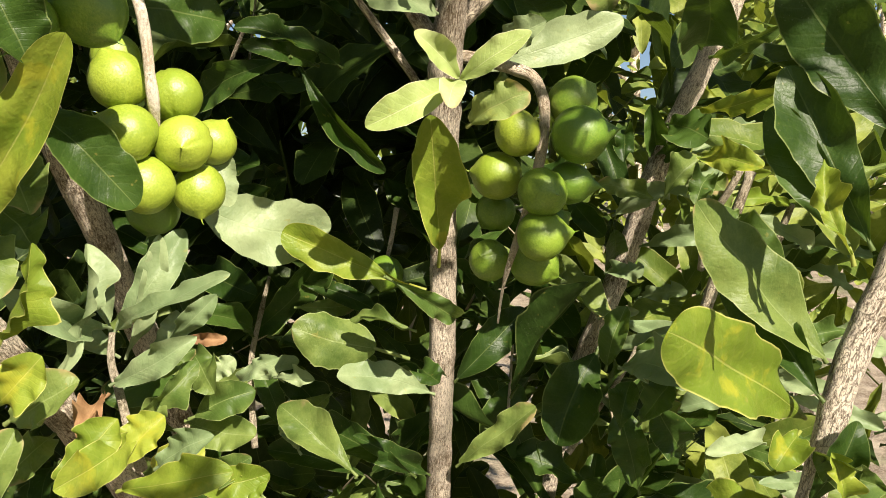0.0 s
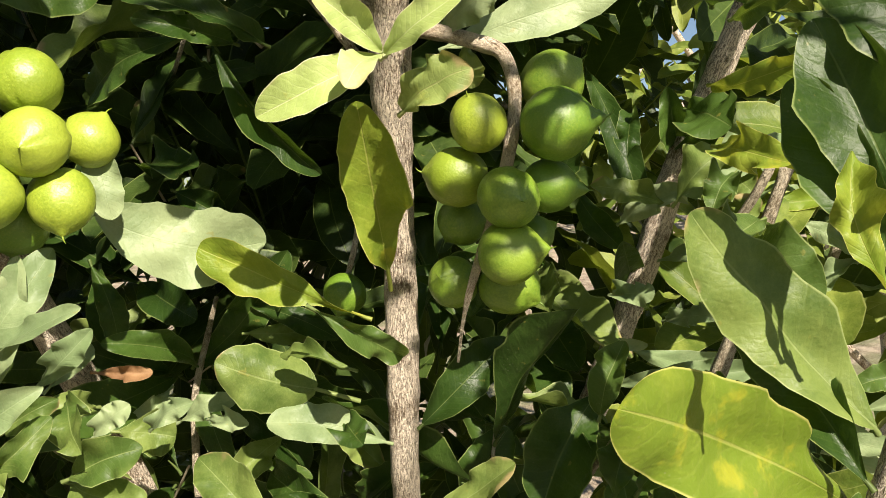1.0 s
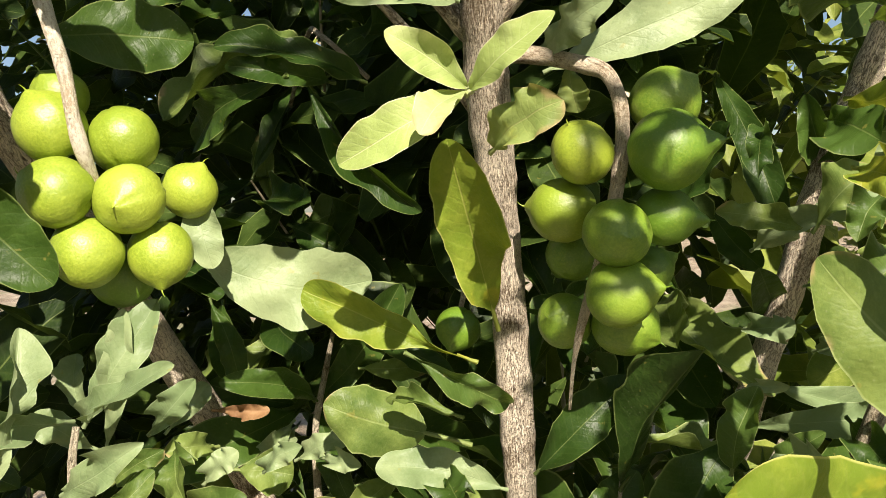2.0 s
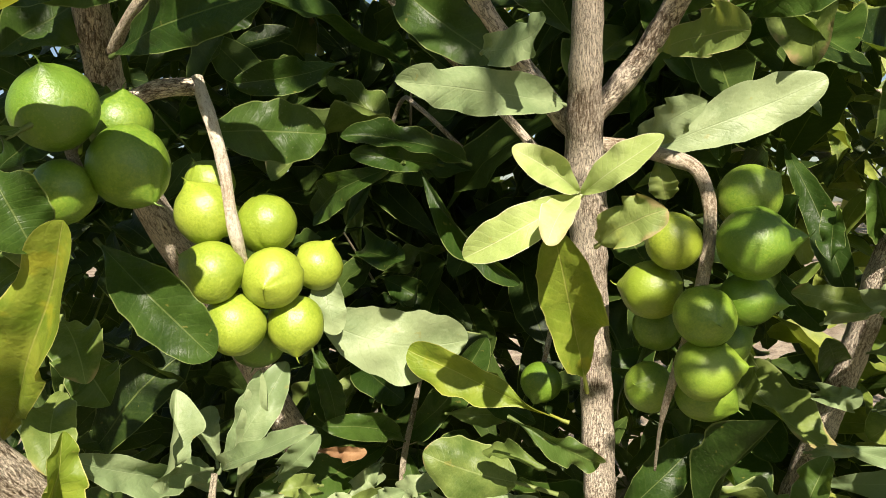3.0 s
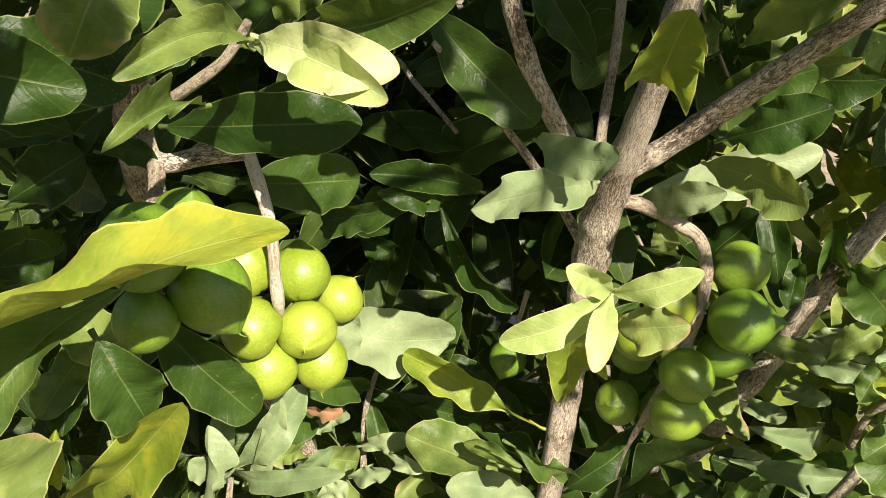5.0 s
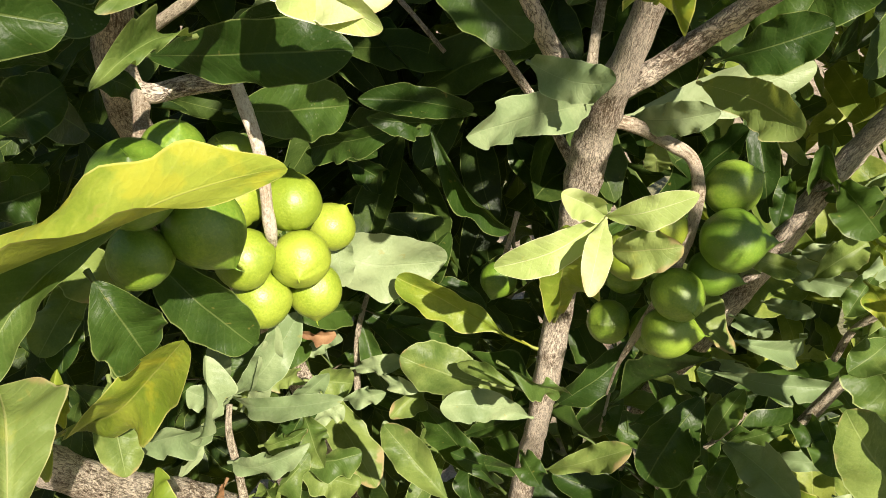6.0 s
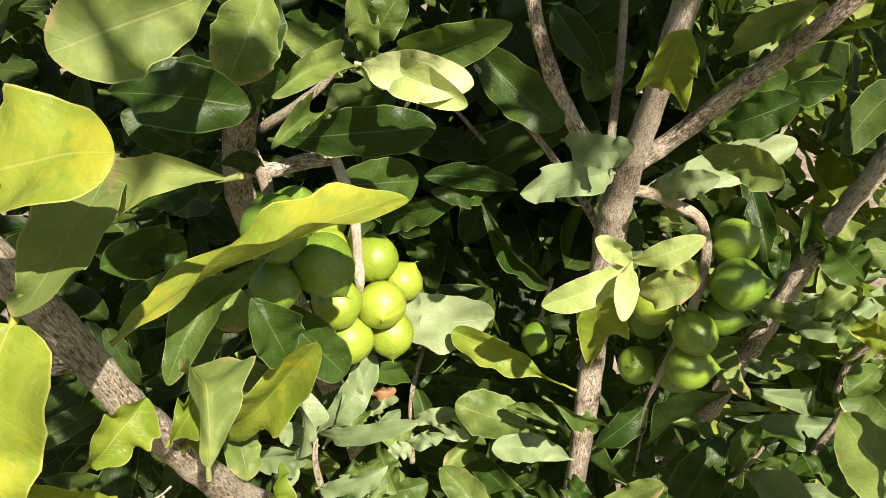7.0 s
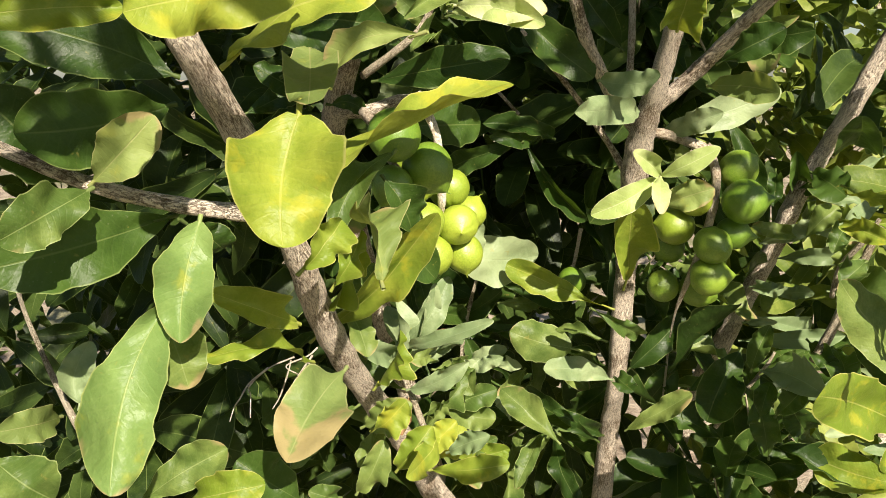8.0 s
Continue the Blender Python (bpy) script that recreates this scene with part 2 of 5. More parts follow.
def tube(name, points, radii, material, sides=14, steps=9, rough=0.05, seed=0):
    """A tapered, slightly knobbly branch."""
    line, thick = spline(points, radii, steps)
    rng = np.random.default_rng(seed + 7)
    verts, uvs, faces = [], [], []
    up = np.array((0.3, 0.9, 0.1))
    length = 0.0
    ph = rng.uniform(0, 6.28, 6)
    for k in range(len(line)):
        d = line[min(k + 1, len(line) - 1)] - line[max(k - 1, 0)]
        d = d / np.linalg.norm(d)
        if k:
            length += np.linalg.norm(line[k] - line[k - 1])
        a = np.cross(d, up)
        a /= np.linalg.norm(a)
        b = np.cross(d, a)
        swell = 1 + 0.10 * math.sin(length * 95 + ph[0]) ** 8 + 0.05 * math.sin(length * 33 + ph[4])
        for j in range(sides + 1):
            an = 2 * math.pi * j / sides
            w = thick[k] * swell * (1 + rough * math.sin(2 * an + ph[1] + length * 14) + 0.6 * rough * math.sin(3 * an + ph[2] - length * 31))
            verts.append(line[k] + (a * math.cos(an) + b * math.sin(an)) * w)
            uvs.append((j / sides * max(thick[0], 0.004) * 90, length * 22))
    n = sides + 1
    for k in range(len(line) - 1):
        for j in range(sides):
            faces.append((k * n + j, k * n + j + 1, (k + 1) * n + j + 1, (k + 1) * n + j))
    faces.append(tuple(range(n - 2, -1, -1)))
    faces.append(tuple(range((len(line) - 1) * n, len(line) * n - 1)))
    return mesh_from(name, verts, faces, uvs, material)


def blade(base, tip, width, normal, bow, fold, wave, rng, ns=28, nv=10, stalk=0.0045, bend=None, teeth=1.0, belly=None, mid=None, twist=None, cup=None):
    """The points of one leaf: oblanceolate, with an uneven, wavy margin, a fold along the midrib and a short stalk.
    mid: the point that the midrib passes half way; twist: degrees from base to tip; cup: how far the flanks curl up."""
    base, tip = np.array(base, float), np.array(tip, float)
    ax = tip - base
    length = np.linalg.norm(ax)
    ax = ax / length
    n = np.array(normal, float)
    n = n - ax * (n @ ax)
    n /= np.linalg.norm(n)
    across = np.cross(ax, n)
    s = 1.0 - (1.0 - np.linspace(0.0, 1.0, ns + 1)[:, None]) ** 1.6
    v = np.linspace(-1.0, 1.0, nv + 1)[None, :]
    plump = rng.uniform(0.80, 1.15)
    belly = belly or plump
    blunt = rng.uniform(0.46, 0.62)
    half = np.power(np.clip(s * 0.985 + 0.012, 0, 1), belly) * np.power(np.clip(1.0 - s, 0, 1), blunt)
    half = half / (np.power(belly / (belly + blunt), belly) * np.power(blunt / (belly + blunt), blunt)) * width * 0.5
    ph = rng.uniform(0, 6.283, 8)
    k1, k2, k3 = rng.uniform(5, 9), rng.uniform(17, 27), rng.uniform(34, 46)
    left = v < 0
    slow = np.where(left, np.sin(k1 * s + ph[0]), np.sin(k1 * s * 1.17 + ph[2]))
    quick = np.where(left, np.sin(k2 * s + ph[1] + 0.8 * np.sin(9 * s)), np.sin(k2 * s * 0.9 + ph[3] + 0.8 * np.sin(8 * s + 1)))
    tooth = np.where(left, np.abs(np.sin(k3 * 0.5 * s + ph[6])), np.abs(np.sin(k3 * 0.46 * s + ph[7])))
    open_part = np.clip(np.sin(np.pi * s), 0, 1) ** 0.5
    out = half * v * (1 + teeth * (0.050 * slow + 0.030 * quick - 0.055 * tooth) * np.abs(v) ** 1.5)
    f = radians(fold)
    roll = (0.60 * ph[5] / 6.283 - 0.15) if cup is None else cup
    lift = np.abs(out) * math.sin(f) * 0.8 + roll * out ** 2 / (width * 0.5)
    lift = lift + wave * (1.5 * slow + 0.85 * quick) * np.abs(v) ** 1.8 * open_part
    crease = np.sin(9.0 * s + 2.6 * v + ph[6]) + 0.8 * np.sin(5.5 * s - 4.2 * v + ph[7]) + 0.5 * np.sin(17.0 * s + 5.0 * v + ph[1])
    lift = lift + 0.030 * teeth * width * crease * open_part
    arch = (bow + rng.uniform(-0.02, 0.09) * length) * 4 * s * (1 - s)
    arch = arch + 0.016 * length * np.sin(7.5 * s + ph[4]) * np.sin(np.pi * s)
    turn = (rng.normal(0, 0.45) if twist is None else radians(twist)) * (s - 0.4)
    sway = (rng.uniform(-0.05, 0.05) * length if bend is None else bend) * np.sin(np.pi * s)
    shift = np.zeros(3)
    if mid is not None:
        shift = np.array(mid, float) - (base + tip) / 2
        sway, arch = 0.0 * s, 0.004 * length * np.sin(7.5 * s + ph[4]) * np.sin(np.pi * s)
    pts = (base + shift * (4 * s * (1 - s))[..., None] + ax * (s * length)[..., None] + across * (out * math.cos(f) * np.cos(turn) + sway)[..., None] + n * (lift + arch + out * np.sin(turn))[..., None])
    uv = np.stack(np.broadcast_arrays(s, v * 0.5 + 0.5), -1)
    verts, uvs = pts.reshape(-1, 3), uv.reshape(-1, 2)
    w = nv + 1
    i = np.arange(ns)[:, None] * w + np.arange(nv)[None, :]
    faces = np.stack((i, i + 1, i + w + 1, i + w), -1).reshape(-1, 4)
    if stalk > 0:
        r = 0.0009 + width * 0.012
        end = base - ax * stalk - n * stalk * 0.35
        k = len(verts)
        inner = base + shift * 0.36 + ax * length * 0.10 + n * ((0.0 if mid is not None else bow) * 0.36) - n * r * 1.2
        ring = []
        for centre, size in ((end, 1.25), (base - n * r * 0.4, 1.0), (inner, 0.45)):
            for a in range(5):
                an = 2 * math.pi * a / 5
                ring.append(centre + (across * math.cos(an) + n * math.sin(an)) * r * size)
        verts = np.vstack((verts, ring))
        uvs = np.vstack((uvs, np.tile((0.02, 0.5), (15, 1))))
        tubes = [(k + q * 5 + a, k + q * 5 + (a + 1) % 5, k + q * 5 + 5 + (a + 1) % 5, k + q * 5 + 5 + a) for q in range(2) for a in range(5)]
        faces = np.vstack((faces, tubes))
    return verts, faces, uvs


COUNT = [0]


def leaf(tone, base, tip, width, normal, bow=0.004, fold=14, wave=0.003, bend=None, belly=None, mid=None, twist=None, cup=None, stalk=0.0045):
    """One leaf of the tree, from the start of its blade to its tip."""
    COUNT[0] += 1
    rng = np.random.default_rng(COUNT[0])
    if mid is None:
        fold, wave = fold * 1.35 + 3, wave * 1.35
    verts, faces, uvs = blade(base, tip, width, normal, bow, fold, wave, rng, stalk=stalk, bend=bend, teeth=0.35 if tone == "young" else 1.0, belly=belly, mid=mid, twist=twist, cup=cup)
    return part("leaf", mesh_from("leaf", verts.tolist(), faces.tolist(), uvs, LEAF[tone]), tree, LEAF_LABEL.get(tone, ""))


LEAF_LABEL = {"young": "pale yellow-green young leaf", "yel": "yellowing leaf", "dry": "dry orange-brown leaf", "scorched": "green leaf with a sun-scorched brown patch"}


class Foliage:
    """Many leaves in one mesh."""

    def __init__(self, seed, ns=7, nv=4):
        self.rng = np.random.default_rng(seed)
        self.verts, self.faces, self.uvs, self.count, self.ns, self.nv = [], [], [], 0, ns, nv

    def add(self, base, tip, width, normal, bow, fold, wave):
        v, f, u = blade(base, tip, width, normal, bow, fold, wave, self.rng, self.ns, self.nv, 0.0)
        self.verts.append(v), self.faces.append(f + self.count), self.uvs.append(u)
        self.count += len(v)

    def stem(self, low, high, r):
        ring = []
        for p, q in ((low, 1.0), (high, 0.7)):
            for a in range(4):
                ring.append(p + np.array((math.cos(a * 1.57), math.sin(a * 1.57), 0)) * r * q)
        self.verts.append(np.array(ring)), self.uvs.append(np.tile((0.02, 0.5), (8, 1)))
        self.faces.append(np.array([(a, (a + 1) % 4, 4 + (a + 1) % 4, 4 + a) for a in range(4)]) + self.count)
        self.count += 8

    def whorl(self, place, way, leaves, size):
        """A shoot's end with its leaves spread round it."""
        rng = self.rng
        way = np.array(way, float) / np.linalg.norm(way)
        a = np.cross(way, (0.31, 0.2, 0.93))
        a /= np.linalg.norm(a)
        b = np.cross(way, a)
        self.stem(np.array(place) - way * size * 0.55 + np.array((0, 0.01, -0.01)), np.array(place, float), 0.0016)
        turn = rng.uniform(0, 6.28)
        for k in range(leaves):
            an = turn + k * 2.4 + rng.normal(0, 0.25)
            side = a * math.cos(an) + b * math.sin(an)
            d = side * rng.uniform(0.7, 1.1) + way * rng.uniform(0.0, 0.8) + np.array((0, 0, -0.28))
            d /= np.linalg.norm(d)
            n = way - d * (way @ d) + rng.normal(0, 0.25, 3) + np.array((0, -0.15, 0.35))
            long = size * rng.uniform(0.65, 1.15)
            base = np.array(place) - way * 0.012 * k * size / 0.09 + d * 0.006
            self.add(base, base + d * long, long * rng.uniform(0.27, 0.40), n, long * rng.uniform(-0.03, 0.10), rng.uniform(4, 30), long * rng.uniform(0.01, 0.045))

    def mesh(self, name, material):
        return mesh_from(name, np.vstack(self.verts).tolist(), np.vstack(self.faces).tolist(), np.vstack(self.uvs), material)


def husk_mesh(radius, seed, material, beak=0.14):
    """A husk: a sphere with a seam down one side, a short beak at its end (+z) and a dent at its stalk."""
    rng = np.random.default_rng(seed + 100)
    rings, sides = 22, 30
    verts, uvs, faces = [], [], []
    ph = rng.uniform(0, 6.28, 4)
    for i in range(rings + 1):
        th = math.pi * i / rings
        for j in range(sides):
            an = 2 * math.pi * j / sides
            r = 1.0 + 0.025 * math.sin(2 * an + ph[0]) * math.sin(th) + 0.02 * math.sin(3 * th + ph[1])
            r += beak * math.exp(-(th / 0.17) ** 2) + beak * 0.35 * math.exp(-(th / 0.42) ** 2)
            r -= 0.07 * math.exp(-((math.pi - th) / 0.30) ** 2)
            off = min(abs(an), abs(2 * math.pi - an))
            r -= 0.045 * math.exp(-(off * math.sin(th) / 0.05) ** 2) * min(1.0, 3 * math.sin(th))
            r += 0.012 * math.exp(-((off * math.sin(th) - 0.16) / 0.09) ** 2)
            r += 0.006 * math.sin(7 * an + 5 * th + ph[2]) * math.sin(th) + 0.005 * math.sin(11 * an - 9 * th + ph[3]) * math.sin(th)
            verts.append((radius * r * math.sin(th) * math.cos(an), radius * r * math.sin(th) * math.sin(an), radius * r * math.cos(th)))
            uvs.append((j / sides, i / rings))
    for i in range(rings):
        for j in range(sides):
            faces.append((i * sides + j, (i + 1) * sides + j, (i + 1) * sides + (j + 1) % sides, i * sides + (j + 1) % sides))
    # the thin dry style at the end of the beak
    k, foot = len(verts), radius * (1 + 1.2 * beak)
    lean = rng.uniform(-0.35, 0.35, 2) * radius * 0.4
    for step in range(4):
        u = step / 3
        for a in range(5):
            an = 2 * math.pi * a / 5
            w = radius * 0.035 * (1 - 0.75 * u)
            verts.append((w * math.cos(an) + lean[0] * u * u, w * math.sin(an) + lean[1] * u * u, foot + radius * 0.22 * u))
            uvs.append((0.5, 0.0))
    for step in range(3):
        for a in range(5):
            faces.append((k + step * 5 + a, k + step * 5 + (a + 1) % 5, k + step * 5 + 5 + (a + 1) % 5, k + step * 5 + 5 + a))
    return mesh_from("husk", verts, faces, uvs, material)


NUTS = [0]


def nut(parent, place, radius, beak_way, pale=False, seam=0.0, beak=0.14):
    """One nut in its green husk; its beak points along beak_way. pale picks the copy with sunlight in its colour."""
    NUTS[0] += 1
    ob = part("nut", husk_mesh(radius, NUTS[0], HUSK_SUN if pale else HUSK_SHADE, beak), parent)
    ob.location = Vector(place) - parent.location
    ob.rotation_mode = "QUATERNION"
    ob.rotation_quaternion = Vector(beak_way).normalized().to_track_quat("Z", "Y") @ Euler((0, 0, radians(seam))).to_quaternion()
    return ob


# ---- the ground ----
def ground_mesh():
    verts, faces, uvs = [], [], []
    xs = [-400, -120, -40, -15] + [-8 + 0.4 * k for k in range(41)] + [15, 40, 120, 400]
    ys = [-400, -120, -40, -12] + [-4 + 0.4 * k for k in range(46)] + [24, 45, 120, 400]
    for y in ys:
        for x in xs:
            near = max(0.0, 1 - math.hypot(x, y - 3) / 14)
            rise = 0.12 * min(max(y - 2.0, 0.0), 12.0)
            verts.append((x, y, rise + 0.06 * near * (noise.noise(Vector((x * 0.8, y * 0.8, 0))) + 0.4 * noise.noise(Vector((x * 2.1, y * 2.1, 3))))))
            uvs.append((x, y))
    n = len(xs)
    for j in range(len(ys) - 1):
        for i in range(n - 1):
            faces.append((j * n + i, j * n + i + 1, (j + 1) * n + i + 1, (j + 1) * n + i))
    return mesh_from("ground", verts, faces, uvs, SOIL)


ground = tagged(new("ground", ground_mesh()), "dry brown orchard soil with pale dust and weeds", "ground", kind="structure")

# ---- the tree ----
tree = thing("macadamia_tree", "leafy macadamia tree with grey-brown stems standing in dry soil", "tree")
trunk = part("trunk", tube("trunk", [(-0.05, 0.95, -0.03), (-0.03, 0.80, 0.5), (-0.008, 0.71, 1.06), (-0.003, 0.668, 1.19), (0.000, 0.648, 1.30), (0.000, 0.630, 1.38), (0.002, 0.608, 1.435), (0.006, 0.585, 1.475), (0.017, 0.540, 1.54), (0.032, 0.48, 1.64), (0.06, 0.42, 1.80), (0.07, 0.42, 2.2)],
                           [0.035, 0.020, 0.0110, 0.0106, 0.0104, 0.0106, 0.0120, 0.0112, 0.0090, 0.0080, 0.0064, 0.004], BARK, 20), tree)


def branch(points, radii, seed, name="branch", parent=None, material=None, sides=12):
    return part(name, tube(name, points, radii, material or BARK, sides, 8, 0.05, seed), parent or tree)


branch([(0.010, 0.600, 1.485), (0.030, 0.592, 1.503), (0.055, 0.575, 1.53), (0.085, 0.53, 1.57), (0.13, 0.47, 1.63), (0.20, 0.42, 1.75)], [0.0075, 0.0068, 0.0064, 0.0060, 0.0055, 0.004], 1)
branch([(0.004, 0.620, 1.465), (-0.014, 0.608, 1.487), (-0.040, 0.580, 1.528), (-0.055, 0.560, 1.56), (-0.070, 0.53, 1.61), (-0.10, 0.50, 1.75)], [0.0075, 0.0070, 0.0062, 0.0060, 0.0052, 0.003], 2)
branch([(0.05, 0.98, 0.3), (0.080, 0.92, 0.80), (0.112, 0.86, 1.08), (0.140, 0.805, 1.200), (0.166, 0.776, 1.286), (0.182, 0.760, 1.339), (0.194, 0.748, 1.382), (0.214, 0.736, 1.435), (0.230, 0.718, 1.478), (0.257, 0.70, 1.55), (0.30, 0.66, 1.68), (0.35, 0.62, 1.9)], [0.015, 0.013, 0.0115, 0.0110, 0.0106, 0.0104, 0.0108, 0.0100, 0.0095, 0.009, 0.007, 0.004], 3, sides=18)
branch([(-0.10, 0.85, 0.35), (-0.15, 0.70, 0.90), (-0.200, 0.54, 1.13), (-0.214, 0.490, 1.195), (-0.226, 0.445, 1.243), (-0.236, 0.385, 1.300), (-0.243, 0.335, 1.358), (-0.243, 0.292, 1.405), (-0.253, 0.250, 1.468), (-0.266, 0.222, 1.512), (-0.275, 0.195, 1.55), (-0.295, 0.165, 1.62), (-0.33, 0.14, 1.75)], [0.020, 0.015, 0.012, 0.0108, 0.0105, 0.0100, 0.0095, 0.0092, 0.0090, 0.0085, 0.008, 0.007, 0.004], 4)
branch([(-0.247, 0.275, 1.435), (-0.264, 0.248, 1.440), (-0.295, 0.225, 1.448), (-0.335, 0.205, 1.462), (-0.40, 0.17, 1.50)], [0.0055, 0.0050, 0.0045, 0.0040, 0.003], 5)
branch([(-0.12, 0.95, 0.5), (-0.24, 0.80, 1.05), (-0.275, 0.66, 1.30), (-0.280, 0.54, 1.44), (-0.268, 0.497, 1.49), (-0.252, 0.470, 1.524), (-0.240, 0.450, 1.555), (-0.22, 0.43, 1.62), (-0.20, 0.41, 1.75)], [0.018, 0.014, 0.0120, 0.0115, 0.0110, 0.0105, 0.010, 0.009, 0.005], 6)
branch([(-0.260, 0.482, 1.490), (-0.232, 0.462, 1.491), (-0.209, 0.463, 1.498), (-0.193, 0.475, 1.500)], [0.0065, 0.0055, 0.0050, 0.0050], 7)
branch([(-0.11, 0.56, 1.56), (-0.088, 0.575, 1.535), (-0.06, 0.60, 1.502), (-0.025, 0.625, 1.455), (-0.003, 0.638, 1.42)], [0.0018, 0.0024, 0.0028, 0.003, 0.004], 8, "twig")
branch([(0.20, 0.62, 0.6), (0.215, 0.52, 1.02), (0.236, 0.495, 1.170), (0.252, 0.487, 1.250), (0.277, 0.48, 1.318), (0.30, 0.475, 1.40), (0.36, 0.46, 1.70)], [0.013, 0.0105, 0.0096, 0.0093, 0.0092, 0.0085, 0.006], 9)
# twigs
branch([(-0.176, 0.458, 1.195), (-0.189, 0.474, 1.211), (-0.202, 0.491, 1.232), (-0.212, 0.502, 1.251), (-0.214, 0.509, 1.269)], [0.0034, 0.0030, 0.0028, 0.0025, 0.0020], 20, "twig", material=TWIG_BARK, sides=8)
branch([(-0.174, 0.716, 1.132), (-0.177, 0.720, 1.166), (-0.179, 0.726, 1.210), (-0.170, 0.733, 1.258), (-0.163, 0.735, 1.287)], [0.0030, 0.0028, 0.0026, 0.0024, 0.0016], 21, "twig", material=TWIG_BARK, sides=8)
branch([(-0.235, 0.459, 1.519), (-0.209, 0.445, 1.535), (-0.189, 0.441, 1.550), (-0.179, 0.441, 1.564), (-0.175, 0.440, 1.571)], [0.0034, 0.0030, 0.0028, 0.0025, 0.0020], 22, "twig", material=TWIG_BARK, sides=8)
branch([(0.313, 0.808, 1.264), (0.315, 0.789, 1.293), (0.320, 0.779, 1.321), (0.327, 0.767, 1.352)], [0.0045, 0.0040, 0.0038, 0.0030], 23, "twig", material=TWIG_BARK, sides=8)
branch([(-0.459, 0.315, 1.388), (-0.447, 0.304, 1.362), (-0.424, 0.286, 1.335), (-0.404, 0.275, 1.306), (-0.389, 0.265, 1.290)], [0.0014, 0.0016, 0.0018, 0.0020, 0.0022], 24, "twig", material=TWIG_BARK, sides=8)
branch([(0.102, 0.649, 1.148), (0.124, 0.653, 1.179), (0.147, 0.647, 1.217), (0.156, 0.644, 1.237)], [0.0026, 0.0022, 0.0020, 0.0014], 25, "twig", material=TWIG_BARK, sides=8)
branch([(0.205, 0.638, 1.300), (0.204, 0.619, 1.335), (0.216, 0.603, 1.363), (0.227, 0.596, 1.387)], [0.0030, 0.0030, 0.0030, 0.0020], 26, "twig", material=TWIG_BARK, sides=8)
branch([(-0.002, 0.656, 1.473), (-0.003, 0.662, 1.511), (-0.002, 0.667, 1.567), (-0.005, 0.667, 1.638)], [0.0045, 0.0040, 0.0036, 0.0030], 27, "twig", material=TWIG_BARK, sides=8)
branch([(0.196, 0.646, 1.228), (0.210, 0.634, 1.275), (0.220, 0.621, 1.325), (0.236, 0.615, 1.377)], [0.0050, 0.0048, 0.0045, 0.0040], 28, "twig", material=TWIG_BARK, sides=8)
branch([(-0.223, 0.800, 1.474), (-0.188, 0.769, 1.525), (-0.152, 0.718, 1.513), (-0.116, 0.720, 1.478)], [0.0020, 0.0020, 0.0020, 0.0020], 29, "twig", material=TWIG_BARK, sides=8)


def cluster(place, stalk_points, stalk_radii, seed, label, bark=STALK_BROWN):
    ob = thing("nut_cluster", label, "nut cluster", place, "macadamia nut clusters")
    me = tube("stalk", [tuple(Vector(p) - Vector(place)) for p in stalk_points], stalk_radii, bark, 10, 8, 0.06, seed)
    part("stalk", me, ob, "pale woody stalk")
    return ob


left = cluster((-0.191, 0.476, 1.500), [(-0.193, 0.478, 1.505), (-0.177, 0.469, 1.475), (-0.174, 0.473, 1.453), (-0.173, 0.476, 1.430), (-0.173, 0.481, 1.414), (-0.176, 0.493, 1.398)], [0.0038, 0.0035, 0.0033, 0.0034, 0.0040, 0.0025], 11, "hanging cluster of glossy yellow-green macadamia nuts in their husks", STALK)
right = cluster((0.012, 0.610, 1.462), [(0.008, 0.615, 1.466), (0.030, 0.618, 1.463), (0.055, 0.612, 1.455), (0.070, 0.608, 1.447), (0.077, 0.602, 1.425), (0.075, 0.598, 1.395), (0.066, 0.596, 1.355), (0.053, 0.596, 1.316), (0.046, 0.600, 1.29), (0.042, 0.602, 1.262)], [0.0055, 0.0048, 0.0048, 0.0046, 0.0042, 0.004, 0.0036, 0.0026, 0.0012, 0.0008], 12, "hanging cluster of green macadamia nuts along a woody stalk")
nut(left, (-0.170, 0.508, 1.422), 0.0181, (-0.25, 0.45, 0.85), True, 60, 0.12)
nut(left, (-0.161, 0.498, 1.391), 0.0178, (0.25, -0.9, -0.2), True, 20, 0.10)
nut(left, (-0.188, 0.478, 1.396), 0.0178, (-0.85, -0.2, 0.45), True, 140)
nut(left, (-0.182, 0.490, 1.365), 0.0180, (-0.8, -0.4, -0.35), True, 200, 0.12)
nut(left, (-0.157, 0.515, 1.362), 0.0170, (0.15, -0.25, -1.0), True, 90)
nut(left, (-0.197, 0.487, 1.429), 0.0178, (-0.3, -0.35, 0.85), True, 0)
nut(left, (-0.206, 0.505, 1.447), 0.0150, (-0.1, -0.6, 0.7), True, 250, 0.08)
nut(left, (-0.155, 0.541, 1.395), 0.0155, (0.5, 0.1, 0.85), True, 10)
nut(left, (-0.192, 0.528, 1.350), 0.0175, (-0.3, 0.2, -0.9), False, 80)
upper = cluster((-0.245, 0.470, 1.497), [(-0.247, 0.472, 1.500), (-0.232, 0.455, 1.488), (-0.215, 0.420, 1.478), (-0.205, 0.395, 1.462), (-0.192, 0.385, 1.450)], [0.0045, 0.0042, 0.0038, 0.003, 0.002], 13, "cluster of large smooth green macadamia nuts half in shade")
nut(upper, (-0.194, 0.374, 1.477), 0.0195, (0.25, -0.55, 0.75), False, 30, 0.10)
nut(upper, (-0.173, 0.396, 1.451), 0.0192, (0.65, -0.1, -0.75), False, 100)
